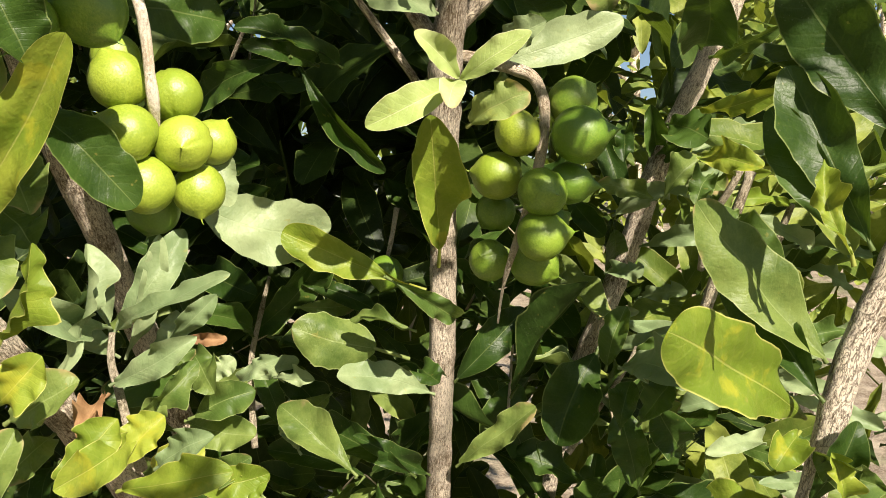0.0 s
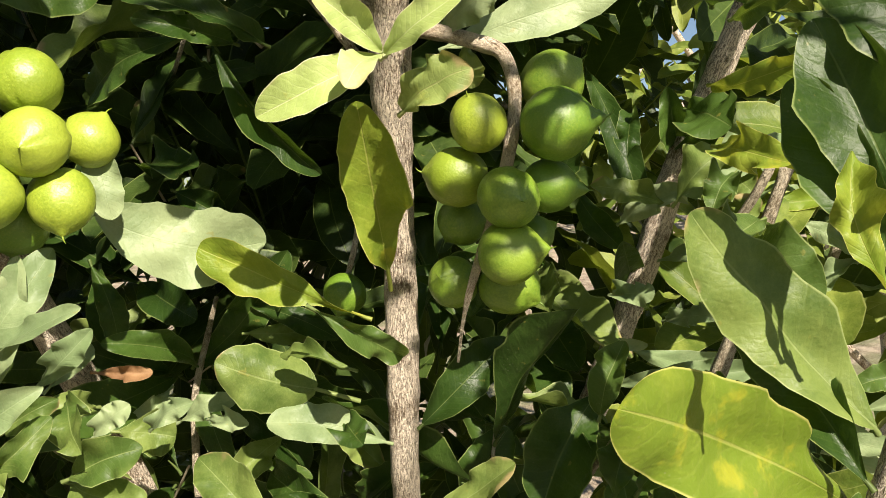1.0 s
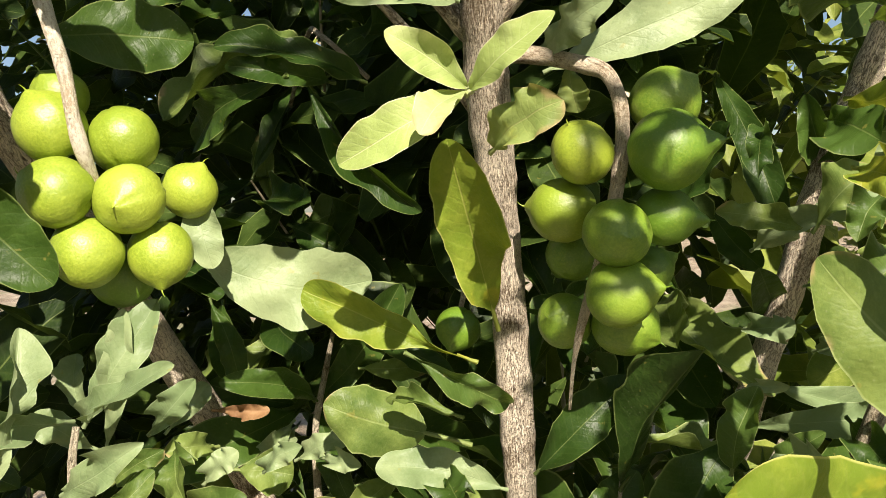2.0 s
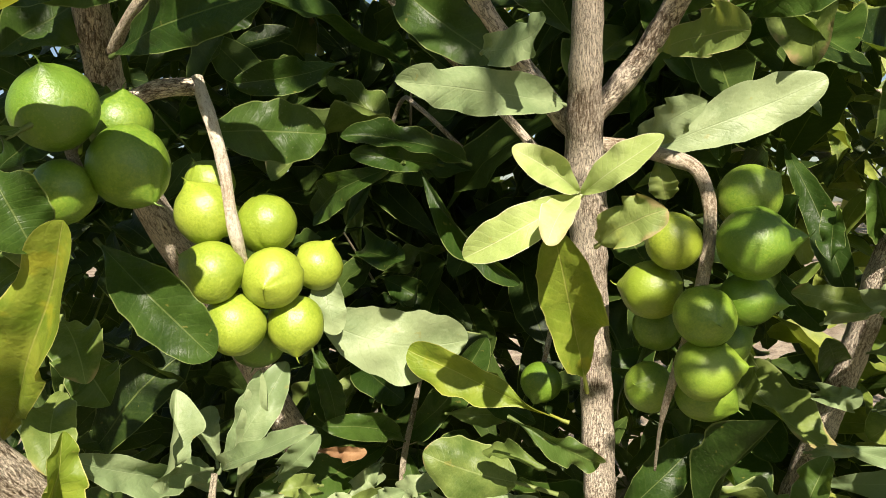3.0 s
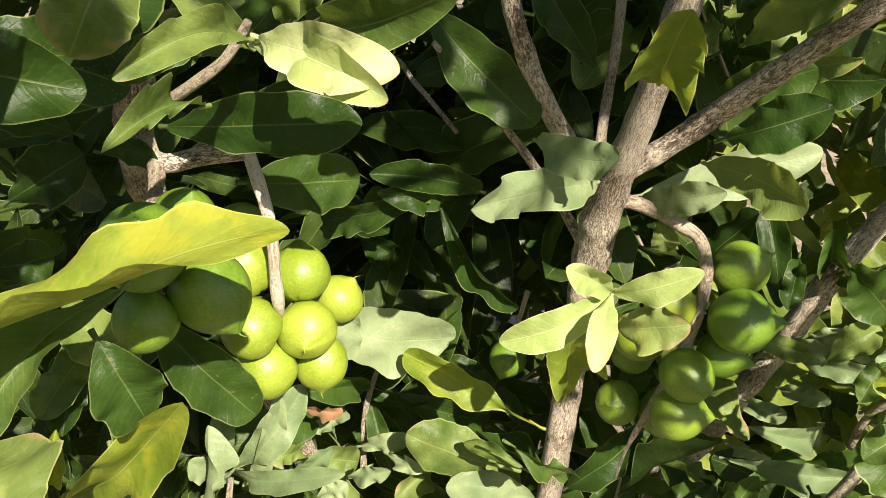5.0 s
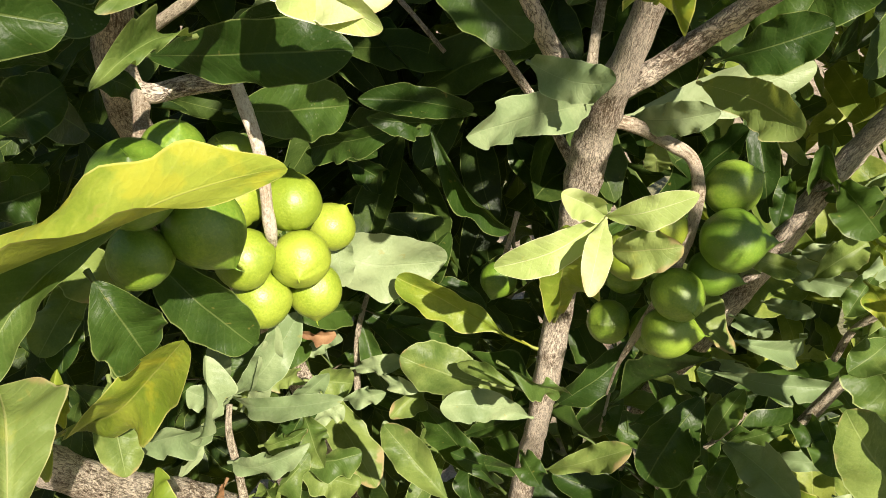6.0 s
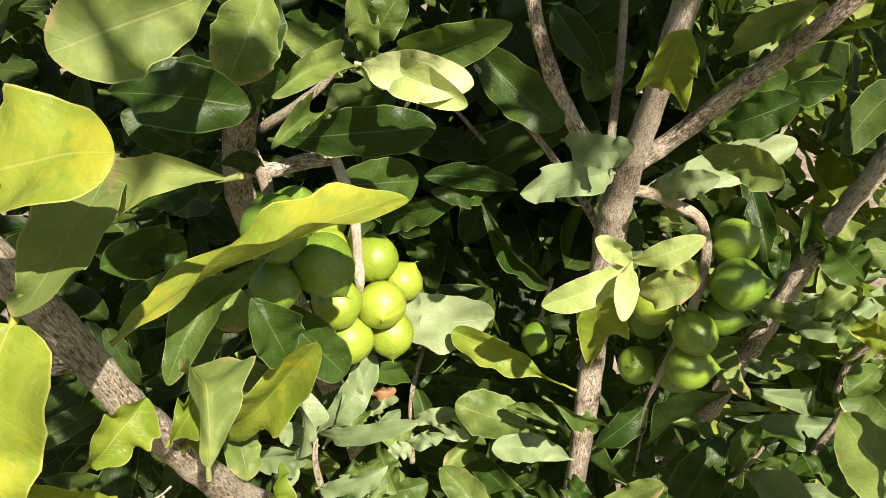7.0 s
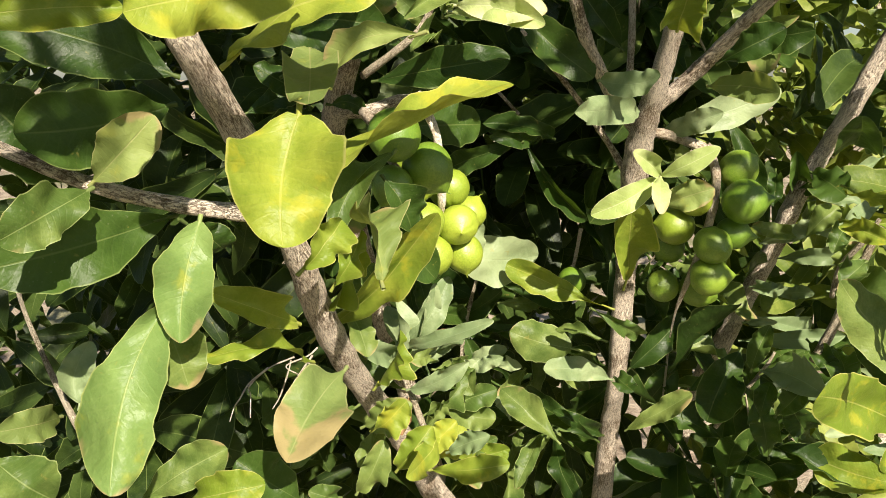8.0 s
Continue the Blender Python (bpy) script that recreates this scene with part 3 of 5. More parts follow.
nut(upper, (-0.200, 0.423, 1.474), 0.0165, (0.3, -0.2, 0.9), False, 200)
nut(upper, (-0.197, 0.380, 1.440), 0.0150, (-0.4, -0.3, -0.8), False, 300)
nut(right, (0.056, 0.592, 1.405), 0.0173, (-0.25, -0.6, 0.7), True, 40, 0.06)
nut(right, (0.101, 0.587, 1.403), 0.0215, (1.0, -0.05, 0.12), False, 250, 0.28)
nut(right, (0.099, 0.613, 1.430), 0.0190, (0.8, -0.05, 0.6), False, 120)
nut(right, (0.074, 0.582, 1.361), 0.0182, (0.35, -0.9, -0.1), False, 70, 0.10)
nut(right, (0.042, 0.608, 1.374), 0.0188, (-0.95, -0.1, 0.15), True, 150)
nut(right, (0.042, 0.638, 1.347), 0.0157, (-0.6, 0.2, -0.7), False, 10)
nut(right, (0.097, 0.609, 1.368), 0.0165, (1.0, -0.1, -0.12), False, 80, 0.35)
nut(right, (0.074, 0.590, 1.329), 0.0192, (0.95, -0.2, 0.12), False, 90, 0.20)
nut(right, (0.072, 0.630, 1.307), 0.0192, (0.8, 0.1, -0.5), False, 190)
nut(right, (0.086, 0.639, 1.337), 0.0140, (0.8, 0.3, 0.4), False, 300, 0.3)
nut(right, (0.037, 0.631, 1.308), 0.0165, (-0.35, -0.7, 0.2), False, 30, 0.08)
inner = cluster((-0.046, 0.722, 1.345), [(-0.044, 0.724, 1.350), (-0.048, 0.720, 1.325), (-0.052, 0.714, 1.305)], [0.0025, 0.0022, 0.002], 14, "single dark green nut deep in the shade of the tree")
nut(inner, (-0.053, 0.709, 1.292), 0.0160, (-0.2, -0.5, -0.8), False, 30)



# ---- leaves ----
leaf("sage", (-0.185, 0.598, 1.354), (-0.091, 0.645, 1.334), 0.055, (0.46, -0.88, 0.07), fold=8, wave=0.003, belly=0.75, mid=(-0.140, 0.623, 1.333))
leaf("sage", (-0.158, 0.551, 1.398), (-0.146, 0.546, 1.351), 0.022, (0.38, -0.90, 0.20), 0.002, 8, 0.002)
leaf("yel", (-0.017, 0.610, 1.288), (-0.123, 0.608, 1.332), 0.036, (-0.05, -0.98, -0.17), fold=26, wave=0.003, belly=2.2, mid=(-0.065, 0.613, 1.306))
leaf("mid", (-0.036, 0.562, 1.299), (0.010, 0.592, 1.267), 0.026, (0.45, -0.87, -0.17), 0.005, 30, 0.003)
leaf("mid", (-0.054, 0.629, 1.238), (-0.119, 0.620, 1.257), 0.045, (0.21, -0.95, 0.24), fold=4, wave=0.002, belly=0.62, cup=-0.5, stalk=0.030, mid=(-0.087, 0.625, 1.245))
leaf("sage", (-0.011, 0.649, 1.198), (-0.083, 0.614, 1.219), 0.031, (0.50, -0.75, 0.44), fold=18, wave=0.003, mid=(-0.048, 0.634, 1.213))
leaf("dark", (-0.026, 0.625, 1.138), (-0.111, 0.702, 1.157), 0.030, (-0.47, -0.66, 0.58), 0.005, 12, 0.004)
leaf("dark", (-0.015, 0.672, 1.123), (-0.072, 0.622, 1.170), 0.020, (0.71, -0.70, 0.11), 0.005, 12, 0.004)
leaf("dark", (-0.108, 0.597, 1.459), (-0.044, 0.614, 1.377), 0.026, (-0.01, -0.98, -0.22), 0.004, 35, 0.002)
leaf("dark", (-0.111, 0.572, 1.457), (-0.186, 0.597, 1.427), 0.028, (-0.24, -0.95, -0.18), 0.004, 10, 0.003)
leaf("dark", (-0.079, 0.615, 1.459), (-0.144, 0.557, 1.476), 0.030, (0.68, -0.68, 0.27), 0.008, 30, 0.003)
leaf("dark", (-0.200, 0.495, 1.477), (-0.145, 0.540, 1.476), 0.042, (0.63, -0.77, 0.04), 0.004, 10, 0.002)
leaf("dark", (-0.221, 0.445, 1.515), (-0.114, 0.428, 1.532), 0.034, (-0.15, -0.99, -0.03), 0.004, 10, 0.002)
leaf("dark", (-0.237, 0.446, 1.414), (-0.176, 0.459, 1.351), 0.038, (0.43, -0.87, 0.24), 0.005, 12, 0.002)
leaf("sage", (-0.216, 0.519, 1.269), (-0.172, 0.530, 1.336), 0.027, (0.21, -0.98, 0.03), 0.004, 12, 0.002)
leaf("sage", (-0.216, 0.519, 1.269), (-0.127, 0.479, 1.310), 0.017, (-0.50, -0.81, 0.29), 0.006, 15, 0.002)
leaf("sage", (-0.226, 0.457, 1.246), (-0.213, 0.474, 1.329), 0.021, (0.97, -0.19, -0.11), 0.003, 24, 0.003)
leaf("young", (0.013, 0.522, 1.433), (-0.046, 0.501, 1.401), 0.025, (0.21, -0.94, 0.26), 0.004, 12, 0.001)
leaf("young", (0.014, 0.522, 1.433), (0.059, 0.501, 1.460), 0.020, (-0.38, -0.92, -0.07), 0.003, 12, 0.001)
leaf("young", (0.013, 0.521, 1.434), (-0.014, 0.486, 1.457), 0.019, (0.63, -0.70, -0.33), 0.003, 12, 0.001)
leaf("young", (0.014, 0.521, 1.433), (0.007, 0.465, 1.409), 0.018, (0.17, -0.40, 0.90), 0.004, 12, 0.001)
leaf("yel", (-0.002, 0.610, 1.318), (-0.007, 0.550, 1.414), 0.040, (0.31, -0.81, -0.50), fold=22, wave=0.004, belly=0.8, stalk=0.022, mid=(-0.004, 0.579, 1.365))
leaf("under", (0.021, 0.536, 1.406), (0.059, 0.515, 1.424), 0.032, (-0.52, -0.85, 0.06), 0.006, 20, 0.003)
leaf("sage", (0.030, 0.655, 1.461), (0.149, 0.671, 1.505), 0.038, (0.09, -0.99, 0.10), 0.004, 12, 0.002)
leaf("under", (0.055, 0.545, 1.510), (0.099, 0.486, 1.504), 0.027, (-0.79, -0.60, 0.14), fold=6, mid=(0.079, 0.516, 1.510))
leaf("sage", (-0.040, 0.528, 1.515), (0.005, 0.486, 1.519), 0.024, (-0.69, -0.71, 0.15), fold=12, wave=0.003, belly=0.6, twist=0, mid=(-0.016, 0.506, 1.512))
leaf("sage", (-0.003, 0.563, 1.487), (-0.064, 0.456, 1.490), 0.028, (0.87, -0.49, 0.11), fold=16, wave=0.004, belly=0.6, mid=(-0.035, 0.511, 1.490))
leaf("yel", (0.020, 0.508, 1.556), (0.025, 0.454, 1.594), 0.038, (-0.07, -0.58, -0.81), fold=24, wave=0.005, belly=0.6, twist=0, mid=(0.020, 0.480, 1.573))
leaf("dark", (0.132, 0.833, 1.471), (0.175, 0.788, 1.345), 0.028, (-0.19, -0.94, 0.28), 0.004, 12, 0.002)
leaf("mid", (0.238, 0.488, 1.257), (0.157, 0.482, 1.353), 0.046, (0.26, -0.94, 0.20), fold=16, wave=0.003, belly=0.8, mid=(0.196, 0.490, 1.303))
leaf("yel", (0.236, 0.510, 1.214), (0.117, 0.388, 1.288), 0.051, (0.58, -0.80, -0.02), fold=8, wave=0.004, belly=0.85, mid=(0.174, 0.453, 1.256))
leaf("yel", (-0.236, 0.279, 1.445), (-0.107, 0.319, 1.513), 0.043, (-0.15, -0.25, 0.95), fold=12, wave=0.003, belly=0.6, twist=0, mid=(-0.173, 0.296, 1.489))
leaf("yel", (-0.200, 0.163, 1.500), (-0.199, 0.129, 1.444), 0.053, (0.33, -0.80, 0.49), fold=22, wave=0.006, belly=0.5, stalk=0.01, mid=(-0.204, 0.146, 1.471))
leaf("pale", (-0.268, 0.201, 1.442), (-0.268, 0.168, 1.385), 0.033, (0.42, -0.79, 0.45), fold=22, belly=0.7, mid=(-0.271, 0.184, 1.413))
leaf("pale", (-0.281, 0.187, 1.401), (-0.288, 0.125, 1.322), 0.041, (0.48, -0.71, 0.51), fold=20, wave=0.006, belly=1.0, twist=30, mid=(-0.292, 0.157, 1.366))
leaf("mid", (-0.297, 0.209, 1.387), (-0.277, 0.194, 1.350), 0.034, (0.32, -0.80, 0.50), 0.003, 10, 0.003)
leaf("dark", (-0.283, 0.217, 1.438), (-0.272, 0.240, 1.419), 0.024, (0.78, -0.57, -0.25), 0.003, 10, 0.002)
leaf("under", (-0.325, 0.199, 1.463), (-0.288, 0.199, 1.498), 0.030, (0.20, -0.96, -0.21), 0.003, 12, 0.002)
leaf("mid", (-0.312, 0.171, 1.462), (-0.329, 0.121, 1.445), 0.030, (0.84, -0.41, 0.37), 0.003, 12, 0.002)
leaf("dark", (-0.299, 0.232, 1.439), (-0.364, 0.153, 1.423), 0.045, (0.73, -0.65, 0.23), 0.004, 12, 0.003)
leaf("dark", (-0.298, 0.239, 1.502), (-0.351, 0.174, 1.490), 0.045, (0.77, -0.64, 0.10), fold=7, wave=0.003, mid=(-0.324, 0.208, 1.492))
leaf("dark", (-0.349, 0.231, 1.459), (-0.380, 0.190, 1.511), 0.044, (0.69, -0.71, -0.14), 0.004, 12, 0.002)
leaf("yel", (-0.194, 0.146, 1.554), (-0.245, 0.091, 1.541), 0.031, (0.73, -0.68, -0.02), fold=10, wave=0.006, belly=0.6, mid=(-0.224, 0.118, 1.549))
leaf("yel", (-0.240, 0.179, 1.524), (-0.160, 0.161, 1.557), 0.040, (0.10, -0.75, 0.55), fold=16, wave=0.003, belly=1.1, twist=0, mid=(-0.200, 0.165, 1.548))
leaf("under", (-0.223, 0.265, 1.534), (-0.194, 0.158, 1.505), 0.029, (0.12, -0.24, 0.96), fold=8, belly=0.5, mid=(-0.208, 0.212, 1.518))
leaf("under", (-0.152, 0.219, 1.539), (-0.205, 0.235, 1.518), 0.021, (-0.36, -0.91, 0.19), 0.005, 14, 0.001, 0.008)
leaf("young", (-0.152, 0.397, 1.568), (-0.087, 0.380, 1.562), 0.027, (-0.23, -0.97, 0.06), 0.006, 8, 0.002)
leaf("young", (-0.156, 0.402, 1.564), (-0.088, 0.369, 1.553), 0.022, (-0.40, -0.90, 0.16), 0.005, 10, 0.002, -0.005)
leaf("mid", (-0.155, 0.395, 1.567), (-0.179, 0.332, 1.555), 0.019, (0.82, -0.38, 0.42), 0.004, 24, 0.002, 0.006)
leaf("mid", (-0.166, 0.470, 1.566), (-0.072, 0.406, 1.594), 0.030, (-0.52, -0.84, -0.17), 0.004, 12, 0.003)
leaf("mid", (-0.172, 0.479, 1.568), (-0.170, 0.449, 1.608), 0.022, (0.31, -0.76, -0.57), 0.004, 12, 0.002)
leaf("mid", (-0.168, 0.480, 1.569), (-0.144, 0.466, 1.610), 0.026, (0.03, -0.94, -0.34), 0.004, 12, 0.002)
leaf("mid", (-0.185, 0.464, 1.557), (-0.213, 0.435, 1.587), 0.020, (0.59, -0.78, -0.20), 0.004, 12, 0.002)
leaf("mid", (-0.212, 0.502, 1.550), (-0.237, 0.470, 1.566), 0.024, (0.79, -0.61, -0.05), 0.004, 12, 0.002)
leaf("mid", (-0.163, 0.371, 1.542), (-0.172, 0.313, 1.533), 0.015, (0.63, -0.20, 0.75), 0.006, 35, 0.003)
leaf("yel", (-0.267, 0.399, 1.312), (-0.158, 0.339, 1.427), 0.036, (-0.04, -0.90, -0.43), 0.005, 24, 0.004, 0.006)
leaf("under", (-0.180, 0.252, 1.399), (-0.204, 0.289, 1.429), 0.042, (0.48, -0.36, 0.80), 0.006, 28, 0.005)
leaf("yel", (-0.220, 0.293, 1.385), (-0.203, 0.302, 1.421), 0.022, (0.48, -0.88, -0.01), 0.005, 34, 0.005)
leaf("yel", (-0.219, 0.223, 1.412), (-0.200, 0.239, 1.438), 0.026, (0.58, -0.81, 0.05), 0.005, 18, 0.003)
leaf("yel", (-0.238, 0.334, 1.358), (-0.213, 0.335, 1.406), 0.022, (0.58, -0.76, -0.28), 0.005, 38, 0.005)
leaf("mid", (-0.191, 0.353, 1.466), (-0.224, 0.300, 1.412), 0.024, (0.34, -0.76, 0.55), 0.006, 18, 0.004, 0.008)
leaf("dark", (-0.194, 0.338, 1.449), (-0.177, 0.343, 1.414), 0.034, (0.59, -0.78, 0.18), 0.005, 14, 0.003)
leaf("mid", (-0.251, 0.438, 1.353), (-0.225, 0.435, 1.328), 0.034, (0.44, -0.72, 0.54), 0.004, 12, 0.004)
leaf("dark", (-0.258, 0.422, 1.400), (-0.244, 0.381, 1.369), 0.024, (0.20, -0.55, 0.81), 0.004, 20, 0.003)
leaf("dark", (-0.270, 0.421, 1.427), (-0.282, 0.354, 1.419), 0.030, (0.91, -0.21, 0.36), 0.004, 12, 0.003)
leaf("dark", (-0.299, 0.467, 1.442), (-0.312, 0.388, 1.438), 0.034, (0.95, -0.17, 0.26), 0.004, 12, 0.003)
leaf("mid", (-0.257, 0.406, 1.433), (-0.224, 0.403, 1.403), 0.030, (0.37, -0.81, 0.46), 0.004, 14, 0.003)
leaf("mid", (-0.235, 0.415, 1.376), (-0.209, 0.401, 1.347), 0.030, (0.37, -0.67, 0.64), 0.004, 14, 0.003)
leaf("mid", (-0.245, 0.422, 1.338), (-0.220, 0.388, 1.304), 0.028, (0.44, -0.44, 0.78), 0.004, 14, 0.002)
leaf("dark", (-0.213, 0.459, 1.553), (-0.247, 0.393, 1.552), 0.034, (0.88, -0.44, -0.19), 0.004, 14, 0.002)
leaf("dark", (-0.292, 0.400, 1.443), (-0.271, 0.421, 1.447), 0.028, (0.70, -0.71, 0.05), 0.004, 14, 0.002)
leaf("mid", (-0.245, 0.418, 1.408), (-0.249, 0.372, 1.383), 0.024, (0.42, -0.45, 0.78), 0.004, 16, 0.003)
leaf("yel", (-0.177, 0.442, 1.218), (-0.189, 0.377, 1.210), 0.027, (0.81, -0.22, 0.55), 0.005, 14, 0.003)
leaf("yel", (-0.185, 0.491, 1.171), (-0.153, 0.500, 1.199), 0.028, (0.16, -0.98, 0.14), 0.004, 14, 0.003)
leaf("mid", (-0.177, 0.547, 1.200), (-0.128, 0.538, 1.193), 0.030, (-0.12, -0.93, 0.34), 0.004, 14, 0.003)
leaf("mid", (-0.168, 0.530, 1.208), (-0.127, 0.536, 1.225), 0.028, (0.07, -0.99, 0.14), 0.004, 14, 0.003)
leaf("yel", (-0.167, 0.518, 1.164), (-0.113, 0.515, 1.174), 0.026, (-0.10, -0.96, 0.25), 0.005, 14, 0.003)
leaf("mid", (-0.189, 0.482, 1.218), (-0.152, 0.492, 1.253), 0.022, (0.42, -0.89, -0.18), 0.005, 28, 0.004)
leaf("sage", (-0.172, 0.565, 1.222), (-0.149, 0.565, 1.242), 0.018, (0.03, -1.00, -0.02), 0.004, 14, 0.003)
leaf("yel", (-0.211, 0.366, 1.254), (-0.185, 0.363, 1.280), 0.026, (0.11, -0.97, -0.23), 0.004, 14, 0.003)
leaf("mid", (-0.227, 0.453, 1.216), (-0.235, 0.408, 1.201), 0.022, (0.73, -0.34, 0.60), 0.004, 14, 0.003)
leaf("dry", (-0.202, 0.470, 1.236), (-0.201, 0.432, 1.220), 0.016, (0.10, -0.38, 0.92), 0.006, 25, 0.004)
leaf("dry", (-0.222, 0.657, 1.241), (-0.183, 0.664, 1.240), 0.014, (0.19, -0.97, 0.11), 0.003, 25, 0.003)
leaf("sage", (-0.186, 0.535, 1.260), (-0.151, 0.530, 1.292), 0.018, (0.00, -0.99, -0.17), 0.004, 14, 0.003)
leaf("mid", (-0.190, 0.508, 1.240), (-0.160, 0.511, 1.258), 0.016, (0.09, -1.00, 0.02), 0.004, 14, 0.003)
leaf("mid", (-0.189, 0.478, 1.206), (-0.172, 0.481, 1.234), 0.020, (0.34, -0.93, -0.12), 0.004, 20, 0.004)
leaf("mid", (-0.160, 0.521, 1.167), (-0.125, 0.515, 1.185), 0.020, (-0.21, -0.97, 0.08), 0.004, 14, 0.003)
leaf("yel", (-0.139, 0.523, 1.155), (-0.114, 0.513, 1.170), 0.022, (-0.37, -0.93, 0.01), 0.004, 14, 0.003)
leaf("sage", (-0.214, 0.504, 1.273), (-0.231, 0.410, 1.305), 0.022, (0.94, -0.24, -0.23), 0.004, 14, 0.003)
leaf("sage", (-0.222, 0.523, 1.272), (-0.232, 0.533, 1.305), 0.018, (0.33, -0.86, 0.38), 0.003, 14, 0.002)
leaf("yel", (-0.210, 0.373, 1.286), (-0.190, 0.366, 1.334), 0.026, (0.82, -0.40, -0.40), 0.003, 25, 0.003)
leaf("sage", (-0.221, 0.529, 1.251), (-0.245, 0.510, 1.274), 0.021, (0.62, -0.78, -0.00), 0.003, 14, 0.002)
leaf("sage", (-0.213, 0.530, 1.251), (-0.184, 0.517, 1.333), 0.021, (0.32, -0.91, -0.26), 0.003, 24, 0.002)
leaf("dark", (0.198, 0.753, 1.396), (0.182, 0.716, 1.440), 0.030, (0.00, -0.76, -0.64), 0.006, 30, 0.003)
leaf("dark", (0.198, 0.753, 1.396), (0.223, 0.690, 1.421), 0.026, (-0.69, -0.48, -0.53), 0.006, 25, 0.003)
leaf("yel", (0.209, 0.736, 1.388), (0.268, 0.660, 1.378), 0.018, (-0.77, -0.55, -0.31), 0.005, 20, 0.003)
leaf("yel", (0.326, 0.767, 1.350), (0.253, 0.748, 1.352), 0.018, (0.25, -0.91, 0.34), 0.005, 20, 0.003)
leaf("dark", (0.233, 0.482, 1.234), (0.189, 0.527, 1.299), 0.036, (-0.39, -0.86, 0.34), 0.005, 14, 0.004)
leaf("dark", (0.223, 0.432, 1.333), (0.193, 0.462, 1.407), 0.030, (-0.47, -0.87, 0.17), fold=14, wave=0.003, mid=(0.209, 0.449, 1.368))
leaf("dark", (0.234, 0.426, 1.330), (0.200, 0.457, 1.430), 0.037, (-0.47, -0.88, 0.11), fold=12, wave=0.003, mid=(0.220, 0.443, 1.377))
leaf("dark", (0.259, 0.435, 1.385), (0.198, 0.447, 1.476), 0.048, (-0.41, -0.90, -0.16), fold=12, wave=0.003, mid=(0.229, 0.444, 1.431))
leaf("dark", (0.182, 0.564, 1.461), (0.164, 0.488, 1.487), 0.038, (-0.16, -0.29, -0.94), 0.004, 12, 0.003)
leaf("mid", (0.201, 0.600, 1.461), (0.232, 0.545, 1.472), 0.016, (-0.60, -0.46, -0.65), 0.004, 20, 0.003)
leaf("yel", (0.183, 0.570, 1.420), (0.215, 0.495, 1.422), 0.017, (-0.78, -0.34, -0.52), 0.004, 20, 0.003)
leaf("yel", (0.193, 0.357, 1.327), (0.184, 0.368, 1.372), 0.015, (-0.09, -0.97, 0.22), 0.004, 25, 0.004, -0.006)
leaf("yel", (0.337, 0.717, 1.059), (0.243, 0.759, 1.069), 0.060, (-0.34, -0.85, 0.40), 0.005, 12, 0.004)
leaf("dark", (0.225, 0.476, 1.170), (0.251, 0.469, 1.222), 0.026, (-0.34, -0.94, 0.04), 0.004, 18, 0.003)
leaf("mid", (0.266, 0.461, 1.183), (0.223, 0.465, 1.205), 0.028, (-0.20, -0.96, -0.21), 0.005, 16, 0.003)
leaf("yel", (0.234, 0.451, 1.176), (0.228, 0.453, 1.208), 0.022, (0.15, -0.98, 0.09), 0.003, 30, 0.003)
leaf("yel", (0.220, 0.480, 1.211), (0.198, 0.459, 1.196), 0.024, (0.13, -0.68, 0.72), 0.004, 14, 0.003)
leaf("dark", (0.129, 0.677, 1.226), (0.092, 0.645, 1.156), 0.050, (-0.03, -0.90, 0.43), 0.004, 12, 0.003)
leaf("dark", (0.011, 0.662, 1.207), (0.069, 0.688, 1.263), 0.034, (0.14, -0.95, 0.29), 0.004, 12, 0.003)
leaf("dark", (0.086, 0.824, 1.286), (0.122, 0.755, 1.228), 0.040, (-0.31, -0.69, 0.65), 0.004, 12, 0.003)
leaf("dark", (0.120, 0.847, 1.375), (0.160, 0.824, 1.320), 0.026, (-0.23, -0.94, 0.23), 0.004, 12, 0.003)
leaf("dark", (0.178, 0.887, 1.248), (0.151, 0.717, 1.330), 0.028, (0.10, -0.44, -0.89), 0.004, 16, 0.003)
leaf("dark", (0.035, 0.726, 1.132), (0.068, 0.725, 1.189), 0.038, (-0.10, -0.99, 0.04), 0.004, 12, 0.003)
leaf("sage", (0.160, 0.743, 1.247), (0.254, 0.847, 1.202), 0.034, (0.77, -0.61, 0.19), 0.004, 12, 0.003)
leaf("sage", (0.142, 0.725, 1.223), (0.243, 0.696, 1.242), 0.026, (-0.31, -0.92, 0.23), 0.006, 18, 0.003)
leaf("sage", (0.182, 0.759, 1.313), (0.250, 0.709, 1.326), 0.022, (-0.60, -0.78, 0.16), 0.005, 18, 0.003)
leaf("dark", (0.190, 0.686, 1.420), (0.208, 0.632, 1.403), 0.042, (-0.69, -0.41, 0.60), 0.004, 12, 0.003)
leaf("dark", (0.194, 0.661, 1.245), (0.214, 0.615, 1.220), 0.026, (-0.45, -0.57, 0.69), 0.005, 20, 0.004)
leaf("dark", (0.084, 0.714, 1.164), (0.141, 0.730, 1.190), 0.034, (-0.00, -0.86, 0.52), 0.004, 14, 0.003)
leaf("mid", (0.012, 0.670, 1.132), (0.075, 0.643, 1.188), 0.028, (-0.53, -0.83, 0.20), 0.004, 14, 0.003)
leaf("mid", (-0.067, 0.586, 1.152), (-0.127, 0.609, 1.197), 0.034, (0.11, -0.81, 0.58), 0.004, 14, 0.003)
leaf("sage", (0.139, 0.618, 1.225), (0.180, 0.556, 1.225), 0.038, (-0.65, -0.43, 0.62), 0.005, 14, 0.004)
leaf("mid", (0.128, 0.621, 1.226), (0.143, 0.621, 1.273), 0.024, (-0.37, -0.92, 0.11), 0.004, 14, 0.003)
